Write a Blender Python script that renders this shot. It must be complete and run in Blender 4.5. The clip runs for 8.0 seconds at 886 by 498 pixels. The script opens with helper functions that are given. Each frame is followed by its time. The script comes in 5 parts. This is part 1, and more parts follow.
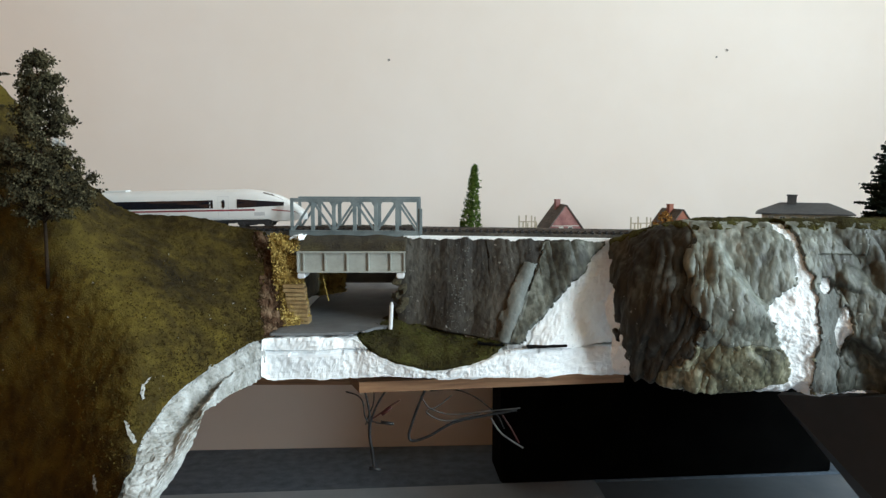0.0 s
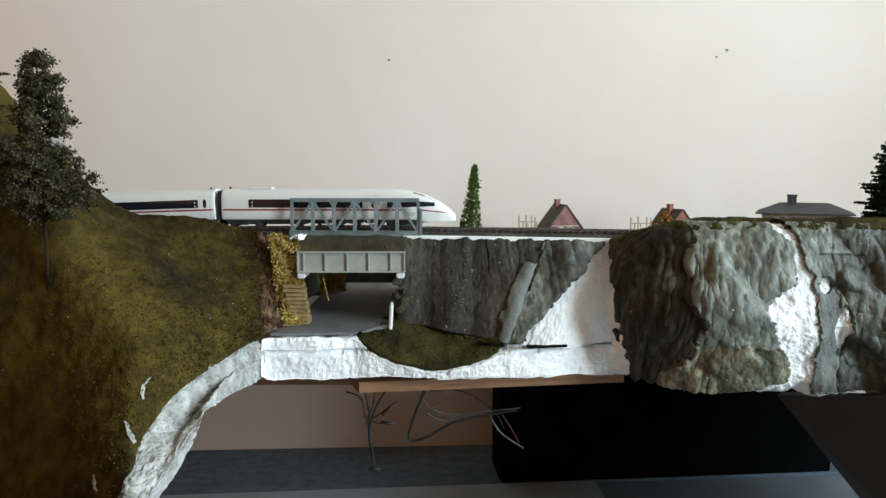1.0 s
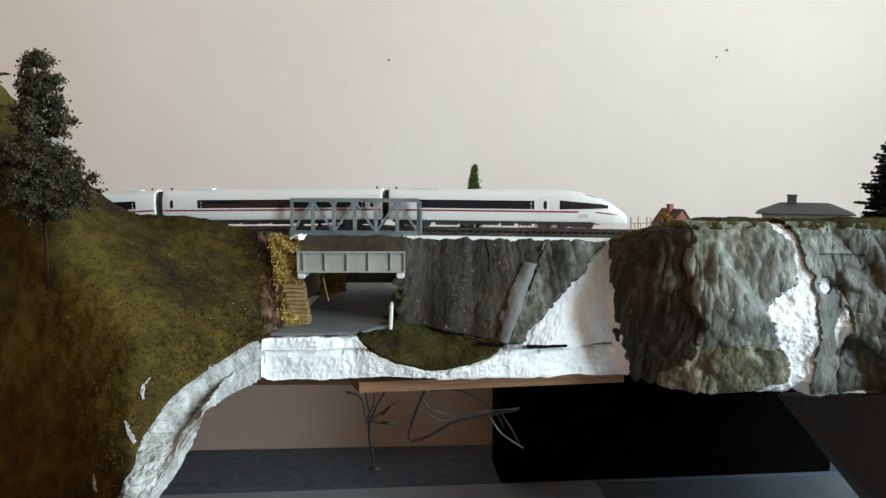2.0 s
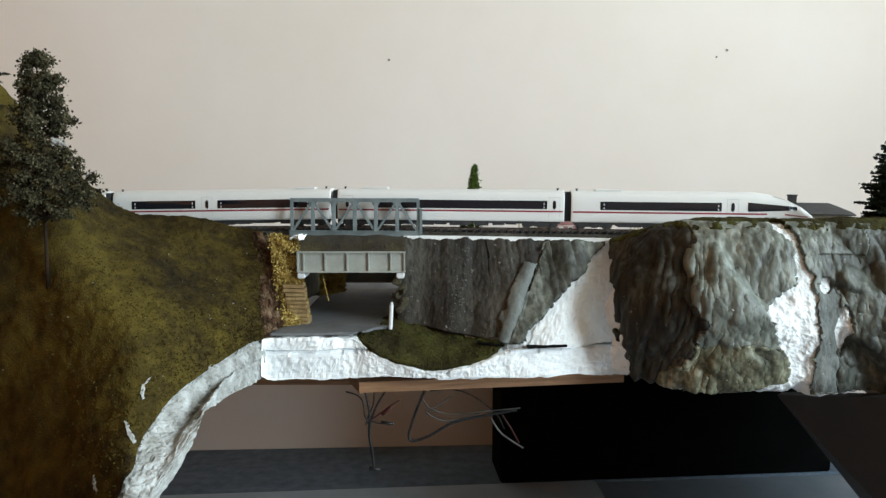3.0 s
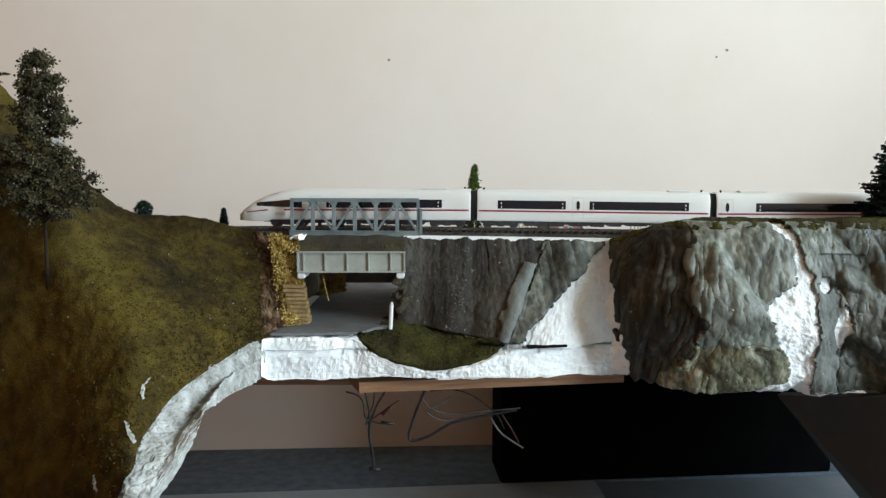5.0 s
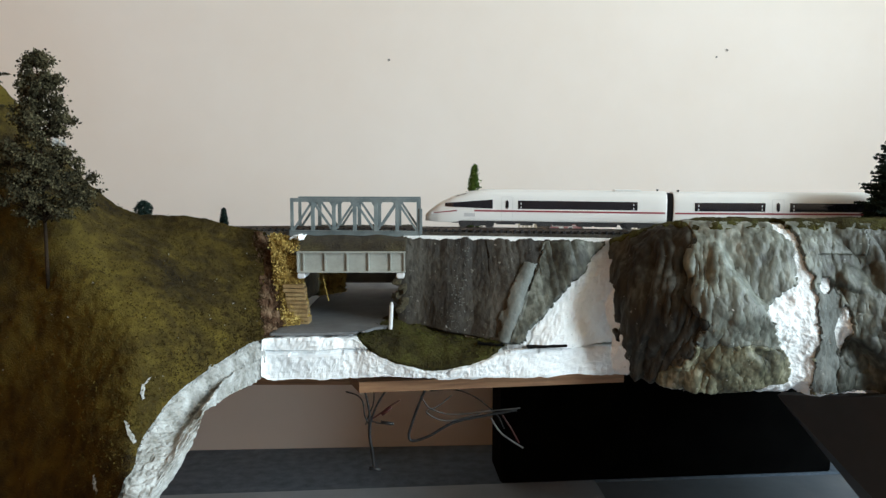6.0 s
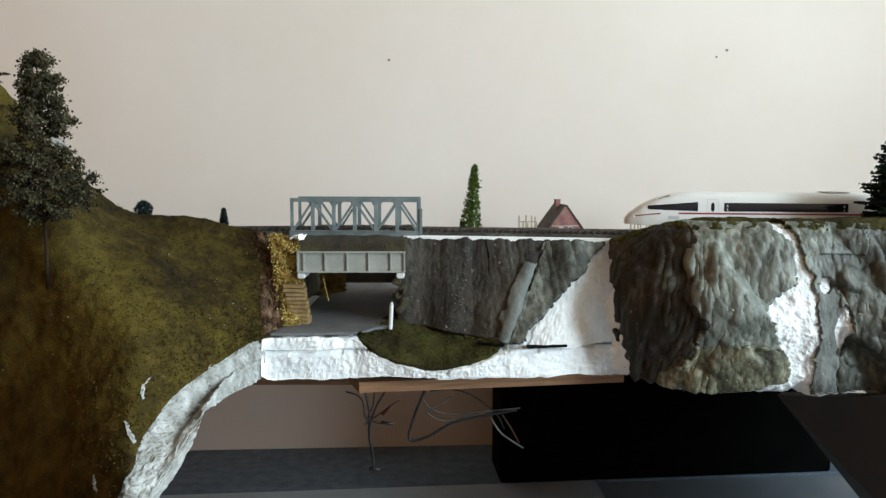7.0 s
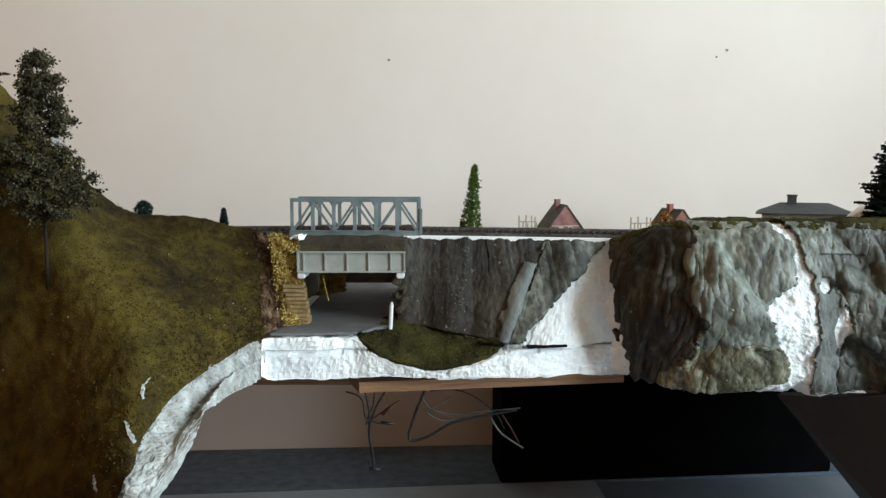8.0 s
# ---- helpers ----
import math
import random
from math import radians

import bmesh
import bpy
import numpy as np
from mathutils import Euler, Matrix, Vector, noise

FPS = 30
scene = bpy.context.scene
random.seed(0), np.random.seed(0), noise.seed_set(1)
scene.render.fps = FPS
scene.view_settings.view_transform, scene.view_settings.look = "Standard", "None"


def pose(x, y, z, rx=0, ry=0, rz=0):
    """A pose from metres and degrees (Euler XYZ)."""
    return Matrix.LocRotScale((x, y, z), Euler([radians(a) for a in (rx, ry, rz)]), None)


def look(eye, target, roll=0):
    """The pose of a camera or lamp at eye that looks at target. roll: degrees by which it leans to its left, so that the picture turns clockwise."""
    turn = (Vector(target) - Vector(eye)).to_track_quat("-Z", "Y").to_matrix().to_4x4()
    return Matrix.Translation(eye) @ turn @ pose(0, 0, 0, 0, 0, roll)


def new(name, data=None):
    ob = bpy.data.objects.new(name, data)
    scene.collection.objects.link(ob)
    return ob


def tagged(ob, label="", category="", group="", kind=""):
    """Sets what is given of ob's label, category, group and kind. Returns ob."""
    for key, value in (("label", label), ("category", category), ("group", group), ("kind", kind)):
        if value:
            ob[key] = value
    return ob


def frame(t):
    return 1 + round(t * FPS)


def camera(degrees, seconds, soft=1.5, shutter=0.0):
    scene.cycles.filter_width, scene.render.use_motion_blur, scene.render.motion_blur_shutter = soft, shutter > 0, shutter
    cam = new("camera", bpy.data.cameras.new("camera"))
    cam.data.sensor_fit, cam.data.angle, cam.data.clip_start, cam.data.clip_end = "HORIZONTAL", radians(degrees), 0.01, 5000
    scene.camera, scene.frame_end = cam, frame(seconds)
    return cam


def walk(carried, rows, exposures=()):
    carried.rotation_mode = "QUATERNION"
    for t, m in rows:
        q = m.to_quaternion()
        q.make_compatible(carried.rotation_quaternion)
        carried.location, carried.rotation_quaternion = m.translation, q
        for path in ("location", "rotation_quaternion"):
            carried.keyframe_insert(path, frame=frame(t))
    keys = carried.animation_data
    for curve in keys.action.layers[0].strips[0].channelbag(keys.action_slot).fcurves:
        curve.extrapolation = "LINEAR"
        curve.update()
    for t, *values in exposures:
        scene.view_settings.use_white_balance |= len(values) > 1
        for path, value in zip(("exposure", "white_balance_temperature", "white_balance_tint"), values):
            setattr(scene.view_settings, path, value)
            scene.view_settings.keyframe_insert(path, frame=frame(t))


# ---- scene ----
cam = camera(60, 8.0, soft=1.4)
EYE = Vector((0, 0, 0.815))
STAND = pose(EYE.x, EYE.y, EYE.z, 90 - 5.928, 0, 0)
walk(cam, [(0, STAND), (8, STAND)])

# ---- light: daylight from the right wall: a window behind the camera, one added beside the layout for the back wall's falloff ----
world = bpy.data.worlds.new("world")
scene.world = world
world.use_nodes = True
wn = world.node_tree
sky = wn.nodes.new("ShaderNodeTexSky")
sky.sky_type, sky.sun_disc = "NISHITA", False
sky.sun_elevation, sky.sun_rotation = radians(40), radians(200)
wn.links.new(sky.outputs[0], wn.nodes["Background"].inputs[0])
wn.nodes["Background"].inputs[1].default_value = 0.08

ROOM = Matrix.Rotation(radians(3), 4, "Z")
ROOM_L, ROOM_R, ROOM_B, ROOM_F, ROOM_H = -1.5, 2.1, 2.2, -2.4, 2.45
OPENINGS = ((0.15, 1.35, 1.0, 2.3), (-1.75, -0.5, 0.75, 2.35))  # both in the right wall, the first one added: y0, y1, z0, z1
for (y0, y1, z0, z1), energy, tint in zip(OPENINGS, (50, 144), ((0.74, 0.92, 1.0), (0.78, 0.935, 1.0))):
    lamp = bpy.data.lights.new("daylight_lamp", "AREA")
    lamp.shape, lamp.size, lamp.size_y = "RECTANGLE", y1 - y0 - 0.05, z1 - z0 - 0.05
    lamp.energy, lamp.color = energy, tint
    lamp_ob = new("daylight_lamp", lamp)
    lamp_ob.matrix_world = ROOM @ look((ROOM_R + 0.05, (y0 + y1) / 2, (z0 + z1) / 2), (ROOM_R - 1, (y0 + y1) / 2, (z0 + z1) / 2))
scene.view_settings.exposure = 0.0


# ---- materials ----
def mat(name, colors, scale=40.0, rough=0.7, bump=0.0, bump_scale=None, metal=0.0, spec=0.5, fine=0.35, detail=6, stretch=None, island=0.0, specks=None):
    """A surface with two scales of variation: broad patches through colors, fine grain, and relief."""
    m = bpy.data.materials.new(name)
    m.use_nodes = True
    nt = m.node_tree
    bs = nt.nodes["Principled BSDF"]
    bs.inputs["Roughness"].default_value, bs.inputs["Metallic"].default_value = rough, metal
    bs.inputs["Specular IOR Level"].default_value = spec
    tc = nt.nodes.new("ShaderNodeTexCoord")
    src = tc.outputs["Object"]
    if stretch:
        mp = nt.nodes.new("ShaderNodeMapping")
        mp.inputs["Scale"].default_value = stretch
        nt.links.new(src, mp.inputs[0])
        src = mp.outputs[0]
    a = nt.nodes.new("ShaderNodeTexNoise")
    a.inputs["Scale"].default_value, a.inputs["Detail"].default_value = scale, detail
    nt.links.new(src, a.inputs["Vector"])
    b = nt.nodes.new("ShaderNodeTexNoise")
    b.inputs["Scale"].default_value, b.inputs["Detail"].default_value = scale * 9, 4
    nt.links.new(src, b.inputs["Vector"])
    mix = nt.nodes.new("ShaderNodeMath")
    mix.operation = "MULTIPLY_ADD"
    mix.inputs[1].default_value = fine
    nt.links.new(b.outputs[0], mix.inputs[0])
    sub = nt.nodes.new("ShaderNodeMath")
    sub.operation = "SUBTRACT"
    sub.inputs[1].default_value = fine / 2
    nt.links.new(a.outputs[0], sub.inputs[0])
    nt.links.new(sub.outputs[0], mix.inputs[2])
    fac = mix.outputs[0]
    if island:
        geo = nt.nodes.new("ShaderNodeNewGeometry")
        isl = nt.nodes.new("ShaderNodeMath")
        isl.operation = "MULTIPLY_ADD"
        isl.inputs[1].default_value = island
        nt.links.new(geo.outputs["Random Per Island"], isl.inputs[0])
        off = nt.nodes.new("ShaderNodeMath")
        off.operation = "SUBTRACT"
        off.inputs[1].default_value = island / 2
        nt.links.new(fac, off.inputs[0])
        nt.links.new(off.outputs[0], isl.inputs[2])
        fac = isl.outputs[0]
    ramp = nt.nodes.new("ShaderNodeValToRGB")
    el = ramp.color_ramp.elements
    n = len(colors)
    for i, c in enumerate(colors):
        p = 0.28 + 0.44 * i / max(1, n - 1)
        e = el[i] if i < 2 else el.new(p)
        e.position, e.color = p, (*c, 1)
    nt.links.new(fac, ramp.inputs[0])
    if specks:
        sn = nt.nodes.new("ShaderNodeTexNoise")
        sn.inputs["Scale"].default_value, sn.inputs["Detail"].default_value = specks[1], 5
        nt.links.new(tc.outputs["Object"], sn.inputs["Vector"])
        th_ = nt.nodes.new("ShaderNodeMapRange")
        th_.inputs[1].default_value, th_.inputs[2].default_value = specks[2], specks[2] + 0.06
        nt.links.new(sn.outputs[0], th_.inputs[0])
        mx = nt.nodes.new("ShaderNodeMix")
        mx.data_type = "RGBA"
        nt.links.new(th_.outputs[0], mx.inputs[0])
        nt.links.new(ramp.outputs[0], mx.inputs[6])
        mx.inputs[7].default_value = (*specks[0], 1)
        nt.links.new(mx.outputs[2], bs.inputs["Base Color"])
    else:
        nt.links.new(ramp.outputs[0], bs.inputs["Base Color"])
    if bump:
        bp = nt.nodes.new("ShaderNodeBump")
        bp.inputs["Strength"].default_value, bp.inputs["Distance"].default_value = min(1, bump), 0.0022
        t = nt.nodes.new("ShaderNodeTexNoise")
        t.inputs["Scale"].default_value, t.inputs["Detail"].default_value = bump_scale or scale * 4, 8
        nt.links.new(src, t.inputs["Vector"])
        nt.links.new(t.outputs[0], bp.inputs["Height"])
        nt.links.new(bp.outputs[0], bs.inputs["Normal"])
    return m


M_WALL = mat("wall_paint", [(0.79, 0.69, 0.615), (0.82, 0.73, 0.665), (0.85, 0.77, 0.715)], 1.6, 0.9, 0.06, 60, fine=0.15)
# unseen walls and ceiling, coloured for the warm light they bounce
M_WARM = mat("warm_bounce_paint", [(0.34, 0.125, 0.025), (0.38, 0.145, 0.03)], 2, 0.9)
M_BROWNWALL = mat("brown_wall_paint", [(0.2, 0.14, 0.1), (0.25, 0.175, 0.125)], 2, 0.9)
M_CEIL = mat("ceiling_paint", [(0.3, 0.23, 0.15), (0.35, 0.27, 0.18)], 2, 0.9)
M_CARPET = mat("carpet", [(0.09, 0.125, 0.17), (0.17, 0.22, 0.285)], 30, 0.95, 0.4, 500, fine=0.6)
M_LINO = mat("pale_floor", [(0.14, 0.16, 0.185), (0.18, 0.205, 0.23)], 6, 0.6)
M_FOAM = mat("styrofoam", [(0.76, 0.785, 0.805), (0.82, 0.845, 0.865), (0.86, 0.875, 0.885)], 60, 0.85, 0.4, 240, spec=0.3)
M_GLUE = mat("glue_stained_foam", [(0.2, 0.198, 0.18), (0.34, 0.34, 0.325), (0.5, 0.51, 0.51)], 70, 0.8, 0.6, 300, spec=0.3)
M_ROCK = mat("painted_rock", [(0.022, 0.023, 0.018), (0.085, 0.092, 0.078), (0.15, 0.165, 0.142), (0.3, 0.315, 0.28)], 13, 0.5, 0.5, 200, fine=0.75, stretch=(1, 1, 0.45), specks=((0.13, 0.122, 0.075), 14, 0.62))
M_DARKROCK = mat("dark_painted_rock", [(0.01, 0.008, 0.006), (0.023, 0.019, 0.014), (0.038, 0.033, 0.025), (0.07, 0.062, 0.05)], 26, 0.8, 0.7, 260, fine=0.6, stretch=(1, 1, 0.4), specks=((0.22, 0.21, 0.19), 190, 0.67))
# brown paint, darkened further for the shade on the rock's left side
M_DARKFOLD = mat("brown_paint_and_shade", [(0.006, 0.005, 0.004), (0.016, 0.014, 0.011), (0.028, 0.026, 0.02), (0.07, 0.068, 0.058)], 20, 0.6, 0.3, 150, fine=0.8, spec=0.3, stretch=(1, 1, 0.3), specks=((0.2, 0.2, 0.18), 120, 0.7))
M_OLIVEROCK = mat("olive_rock_paint", [(0.03, 0.03, 0.018), (0.09, 0.09, 0.055), (0.17, 0.168, 0.11), (0.34, 0.335, 0.25)], 22, 0.5, 0.5, 200, fine=0.8, stretch=(1, 1, 0.7))
M_GREYROCK = mat("dark_grey_rock_paint", [(0.012, 0.012, 0.009), (0.036, 0.038, 0.03), (0.07, 0.076, 0.062), (0.16, 0.17, 0.145)], 18, 0.55, 0.5, 200, fine=0.8, stretch=(1, 1, 0.55))
# the plaster flap's own colour, also painted on for shaded foam
M_GREYSKIN = mat("grey_plaster_and_shade", [(0.06, 0.067, 0.062), (0.13, 0.143, 0.136), (0.2, 0.214, 0.2)], 40, 0.7, 0.6, 90, stretch=(1, 1, 0.4))
M_GRASS = mat("grass_flock", [(0.017, 0.012, 0.006), (0.037, 0.026, 0.008), (0.07, 0.05, 0.011), (0.098, 0.072, 0.014)], 7, 0.95, 1.0, 700, fine=0.6, spec=0.1)
M_GREEN = mat("green_turf", [(0.018, 0.014, 0.007), (0.042, 0.038, 0.012), (0.07, 0.07, 0.018)], 30, 0.95, 1.0, 600, fine=0.5, spec=0.1)
M_EARTH = mat("brown_earth", [(0.016, 0.012, 0.007), (0.034, 0.026, 0.012), (0.06, 0.05, 0.02)], 40, 0.95, 0.8, 500, fine=0.6)
M_ROAD = mat("model_asphalt", [(0.065, 0.068, 0.072), (0.1, 0.103, 0.108), (0.14, 0.143, 0.147)], 25, 0.75, 0.25, 700, fine=0.4)
M_WOOD = mat("raw_plywood", [(0.17, 0.08, 0.036), (0.25, 0.125, 0.058), (0.33, 0.18, 0.09)], 18, 0.6, 0.15, stretch=(0.6, 8, 22))
M_DARKPANEL = mat("dark_grey_board", [(0.03, 0.032, 0.034), (0.05, 0.052, 0.055)], 8, 0.5)
# near-black that paints the shade under the table and in the foam gaps
M_SHADEBLACK = mat("shade_black", [(0.002, 0.002, 0.002), (0.005, 0.005, 0.005)], 12, 0.9, spec=0.05)
M_LITSTRIP = mat("lit_floor_strip", [(0.36, 0.43, 0.5), (0.44, 0.51, 0.58)], 9, 0.8)
M_BRIDGE = mat("grey_green_steel_paint", [(0.1, 0.13, 0.14), (0.15, 0.185, 0.195), (0.2, 0.235, 0.24)], 60, 0.5)
M_GIRDER = mat("pale_grey_plastic", [(0.26, 0.27, 0.245), (0.32, 0.33, 0.3), (0.37, 0.38, 0.35)], 45, 0.5)
M_RAIL = mat("rail_metal", [(0.12, 0.1, 0.09), (0.26, 0.24, 0.22)], 80, 0.35, metal=0.8)
M_SLEEPER = mat("black_sleeper_plastic", [(0.012, 0.012, 0.014), (0.03, 0.03, 0.034)], 90, 0.6)
M_BODY = mat("white_train_lacquer", [(0.68, 0.68, 0.67), (0.72, 0.72, 0.71)], 14, 0.28, spec=0.5, fine=0.1)
M_WINDOW = mat("tinted_window_band", [(0.006, 0.007, 0.012), (0.012, 0.013, 0.02)], 30, 0.08, spec=0.6)
M_RED = mat("red_stripe_paint", [(0.2, 0.022, 0.036), (0.26, 0.032, 0.048)], 40, 0.35)
M_UNDER = mat("black_underframe_plastic", [(0.012, 0.013, 0.015), (0.035, 0.036, 0.04)], 70, 0.55)
M_GREYLINE = mat("grey_line_paint", [(0.46, 0.46, 0.47), (0.56, 0.56, 0.57)], 60, 0.4)
M_RUBBER = mat("rubber_bellows", [(0.012, 0.012, 0.013), (0.025, 0.025, 0.028)], 50, 0.7)
M_WHEEL = mat("wheel_metal", [(0.1, 0.1, 0.1), (0.2, 0.2, 0.2)], 80, 0.35, metal=0.7)
M_BARK = mat("dark_bark", [(0.012, 0.008, 0.005), (0.03, 0.02, 0.013)], 120, 0.95, 0.6, spec=0.1)
M_LEAF = mat("dark_foliage", [(0.014, 0.012, 0.006), (0.04, 0.035, 0.018), (0.095, 0.083, 0.045)], 45, 0.9, spec=0.15, island=0.5)
M_FIR = mat("blue_green_needles", [(0.004, 0.01, 0.008), (0.012, 0.025, 0.02), (0.03, 0.048, 0.04)], 60, 0.9, spec=0.15, island=0.5)
M_THUJA = mat("bright_green_foliage", [(0.02, 0.045, 0.008), (0.06, 0.11, 0.016), (0.12, 0.17, 0.03)], 90, 0.9, spec=0.15, island=0.6)
M_OCHRE = mat("ochre_foliage", [(0.13, 0.08, 0.02), (0.45, 0.31, 0.085), (0.7, 0.55, 0.2)], 90, 0.9, 0.6, 400, spec=0.15, island=0.5)
M_RUST = mat("rust_brown_foliage", [(0.03, 0.016, 0.009), (0.085, 0.046, 0.026), (0.18, 0.12, 0.075)], 70, 0.9, 0.6, 400, spec=0.15, island=0.5)
M_BRICK = mat("red_brick_plastic", [(0.19, 0.07, 0.065), (0.27, 0.11, 0.1), (0.34, 0.155, 0.14)], 60, 0.7)
M_ORANGE = mat("orange_brick_plastic", [(0.24, 0.075, 0.045), (0.36, 0.125, 0.075)], 60, 0.7)
M_ROOF = mat("dark_roof_tiles", [(0.07, 0.06, 0.055), (0.12, 0.105, 0.095)], 90, 0.75)
M_SLATE = mat("slate_roof_plastic", [(0.03, 0.03, 0.031), (0.055, 0.055, 0.057)], 90, 0.7)
M_PLASTER = mat("beige_house_plaster", [(0.36, 0.29, 0.21), (0.48, 0.4, 0.3)], 60, 0.8)
M_TAN = mat("tan_masonry", [(0.14, 0.085, 0.035), (0.24, 0.155, 0.065), (0.34, 0.24, 0.11)], 70, 0.85, 0.5, 500, fine=0.5)
M_PALE = mat("pale_plastic", [(0.6, 0.62, 0.64), (0.72, 0.73, 0.74)], 50, 0.5)
M_CREAM = mat("cream_plastic", [(0.5, 0.48, 0.42), (0.62, 0.6, 0.54)], 60, 0.6)
M_WIRE = mat("black_cable", [(0.008, 0.008, 0.009), (0.02, 0.02, 0.022)], 80, 0.45)
M_REDWIRE = mat("red_cable", [(0.05, 0.008, 0.006), (0.08, 0.012, 0.01)], 80, 0.45)
M_GREYWIRE = mat("grey_cable", [(0.12, 0.12, 0.12), (0.2, 0.2, 0.2)], 80, 0.5)
M_SPOT = mat("wall_stain", [(0.2, 0.18, 0.17), (0.35, 0.33, 0.31)], 80, 0.9)
M_HOUSEGLASS = mat("house_window_glass", [(0.05, 0.06, 0.07), (0.1, 0.11, 0.12)], 60, 0.15)


# ---- builders ----
def mesh_of(bm, name, material, smooth=False):
    me = bpy.data.meshes.new(name)
    bmesh.ops.recalc_face_normals(bm, faces=bm.faces[:])
    for f in bm.faces:
        f.smooth = smooth
    bm.to_mesh(me)
    bm.free()
    if material:
        me.materials.append(material)
    return me


def part(name, bm, material, parent=None, label="", smooth=False):
    ob = new(name, mesh_of(bm, name, material, smooth))
    if parent:
        ob.parent = parent
    if label:
        ob["label"] = label
    return ob


def thing(name, m, label, category, group="", kind=""):
    ob = new(name)
    ob.empty_display_size = 0.02
    ob.matrix_world = m
    return tagged(ob, label, category, group, kind)


def box(bm, lo, hi, bevel=0.0, m=None):
    vs = [bm.verts.new(Vector((x, y, z))) for x in (lo[0], hi[0]) for y in (lo[1], hi[1]) for z in (lo[2], hi[2])]
    fs = [bm.faces.new([vs[i] for i in q]) for q in ((0, 1, 3, 2), (4, 6, 7, 5), (0, 4, 5, 1), (2, 3, 7, 6), (0, 2, 6, 4), (1, 5, 7, 3))]
    if bevel:
        es = list({e for f in fs for e in f.edges})
        out = bmesh.ops.bevel(bm, geom=es, offset=bevel, segments=2, affect="EDGES")
        vs = list({v for f in out["faces"] for v in f.verts} | {v for v in vs if v.is_valid})
    if m:
        for v in vs:
            v.co = m @ v.co
    return bm


def prism(bm, poly, y0, y1):
    """A polygon of (x, z) drawn out from y0 to y1."""
    a = [bm.verts.new((x, y0, z)) for x, z in poly]
    b = [bm.verts.new((x, y1, z)) for x, z in poly]
    n = len(poly)
    bm.faces.new(a[::-1]), bm.faces.new(b)
    for i in range(n):
        bm.faces.new((a[i], a[(i + 1) % n], b[(i + 1) % n], b[i]))
    return bm


def beam(bm, a, b, w, d):
    """A bar from a to b, w thick in the plane of the truss and d across it."""
    a, b = Vector(a), Vector(b)
    t = (b - a).normalized()
    across = Vector((0, 1, 0)) if abs(t.y) < 0.9 else Vector((1, 0, 0))
    side = t.cross(across).normalized()
    across = side.cross(t).normalized()
    r = []
    for p in (a, b):
        r.append([bm.verts.new(p + side * sx * w / 2 + across * sy * d / 2) for sx, sy in ((-1, -1), (1, -1), (1, 1), (-1, 1))])
    bm.faces.new(r[0]), bm.faces.new(r[1][::-1])
    for i in range(4):
        j = (i + 1) % 4
        bm.faces.new((r[0][i], r[1][i], r[1][j], r[0][j]))
    return bm


def spline(points, n):
    """n points on a smooth curve through the given ones."""
    p = np.array([tuple(q) for q in points], float)
    p = np.vstack((2 * p[0] - p[1], p, 2 * p[-1] - p[-2]))
    out = []
    for u in np.linspace(0, len(points) - 1, n):
        i = min(int(u), len(points) - 2)
        t = u - i
        a, b, c, d = p[i], p[i + 1], p[i + 2], p[i + 3]
        out.append(0.5 * (2 * b + (c - a) * t + (2 * a - 5 * b + 4 * c - d) * t * t + (3 * b - a - 3 * c + d) * t ** 3))
    return np.array(out)


def loft(curves, nu, nv, straight=False):
    """A grid (nv, nu, 3) of points through a few curves."""
    rows = [spline(c, nu) for c in curves]
    if straight:
        r = np.array(rows)
        out = []
        for u in np.linspace(0, len(rows) - 1, nv):
            i = min(int(u), len(rows) - 2)
            out.append(r[i] * (1 - (u - i)) + r[i + 1] * (u - i))
        return np.array(out)
    cols = [spline([r[i] for r in rows], nv) for i in range(nu)]
    return np.array(cols).transpose(1, 0, 2)


def normals(g):
    n = np.cross(np.gradient(g, axis=1), np.gradient(g, axis=0))
    return n / (np.linalg.norm(n, axis=2, keepdims=True) + 1e-12)


def rough_up(g, amount, size, toward, seed=0.0, ridged=False, squash=1.0, octaves=5):
    """Relief along the normals (which point toward the given way), at two scales."""
    n = normals(g)
    if (n * np.array(toward)).sum() < 0:
        n = -n
    h = np.zeros(g.shape[:2])
    for j in range(g.shape[0]):
        for i in range(g.shape[1]):
            p = Vector(g[j, i])
            p = Vector((p.x, p.y, p.z * squash)) / size + Vector((seed, seed, seed))
            v = noise.fractal(p, 0.9, 2.1, octaves)
            h[j, i] = (0.7 - 2 * abs(v)) if ridged else v
    return g + n * (h * amount)[..., None]


def sheet(bm, g, keep=None):
    nv, nu = g.shape[:2]
    vs = [[bm.verts.new(g[j, i]) for i in range(nu)] for j in range(nv)]
    for j in range(nv - 1):
        for i in range(nu - 1):
            if keep is None or keep(g[j:j + 2, i:i + 2].mean(axis=(0, 1))):
                bm.faces.new((vs[j][i], vs[j][i + 1], vs[j + 1][i + 1], vs[j + 1][i]))
    loose = [v for v in bm.verts if not v.link_faces]
    bmesh.ops.delete(bm, geom=loose, context="VERTS")
    return bm


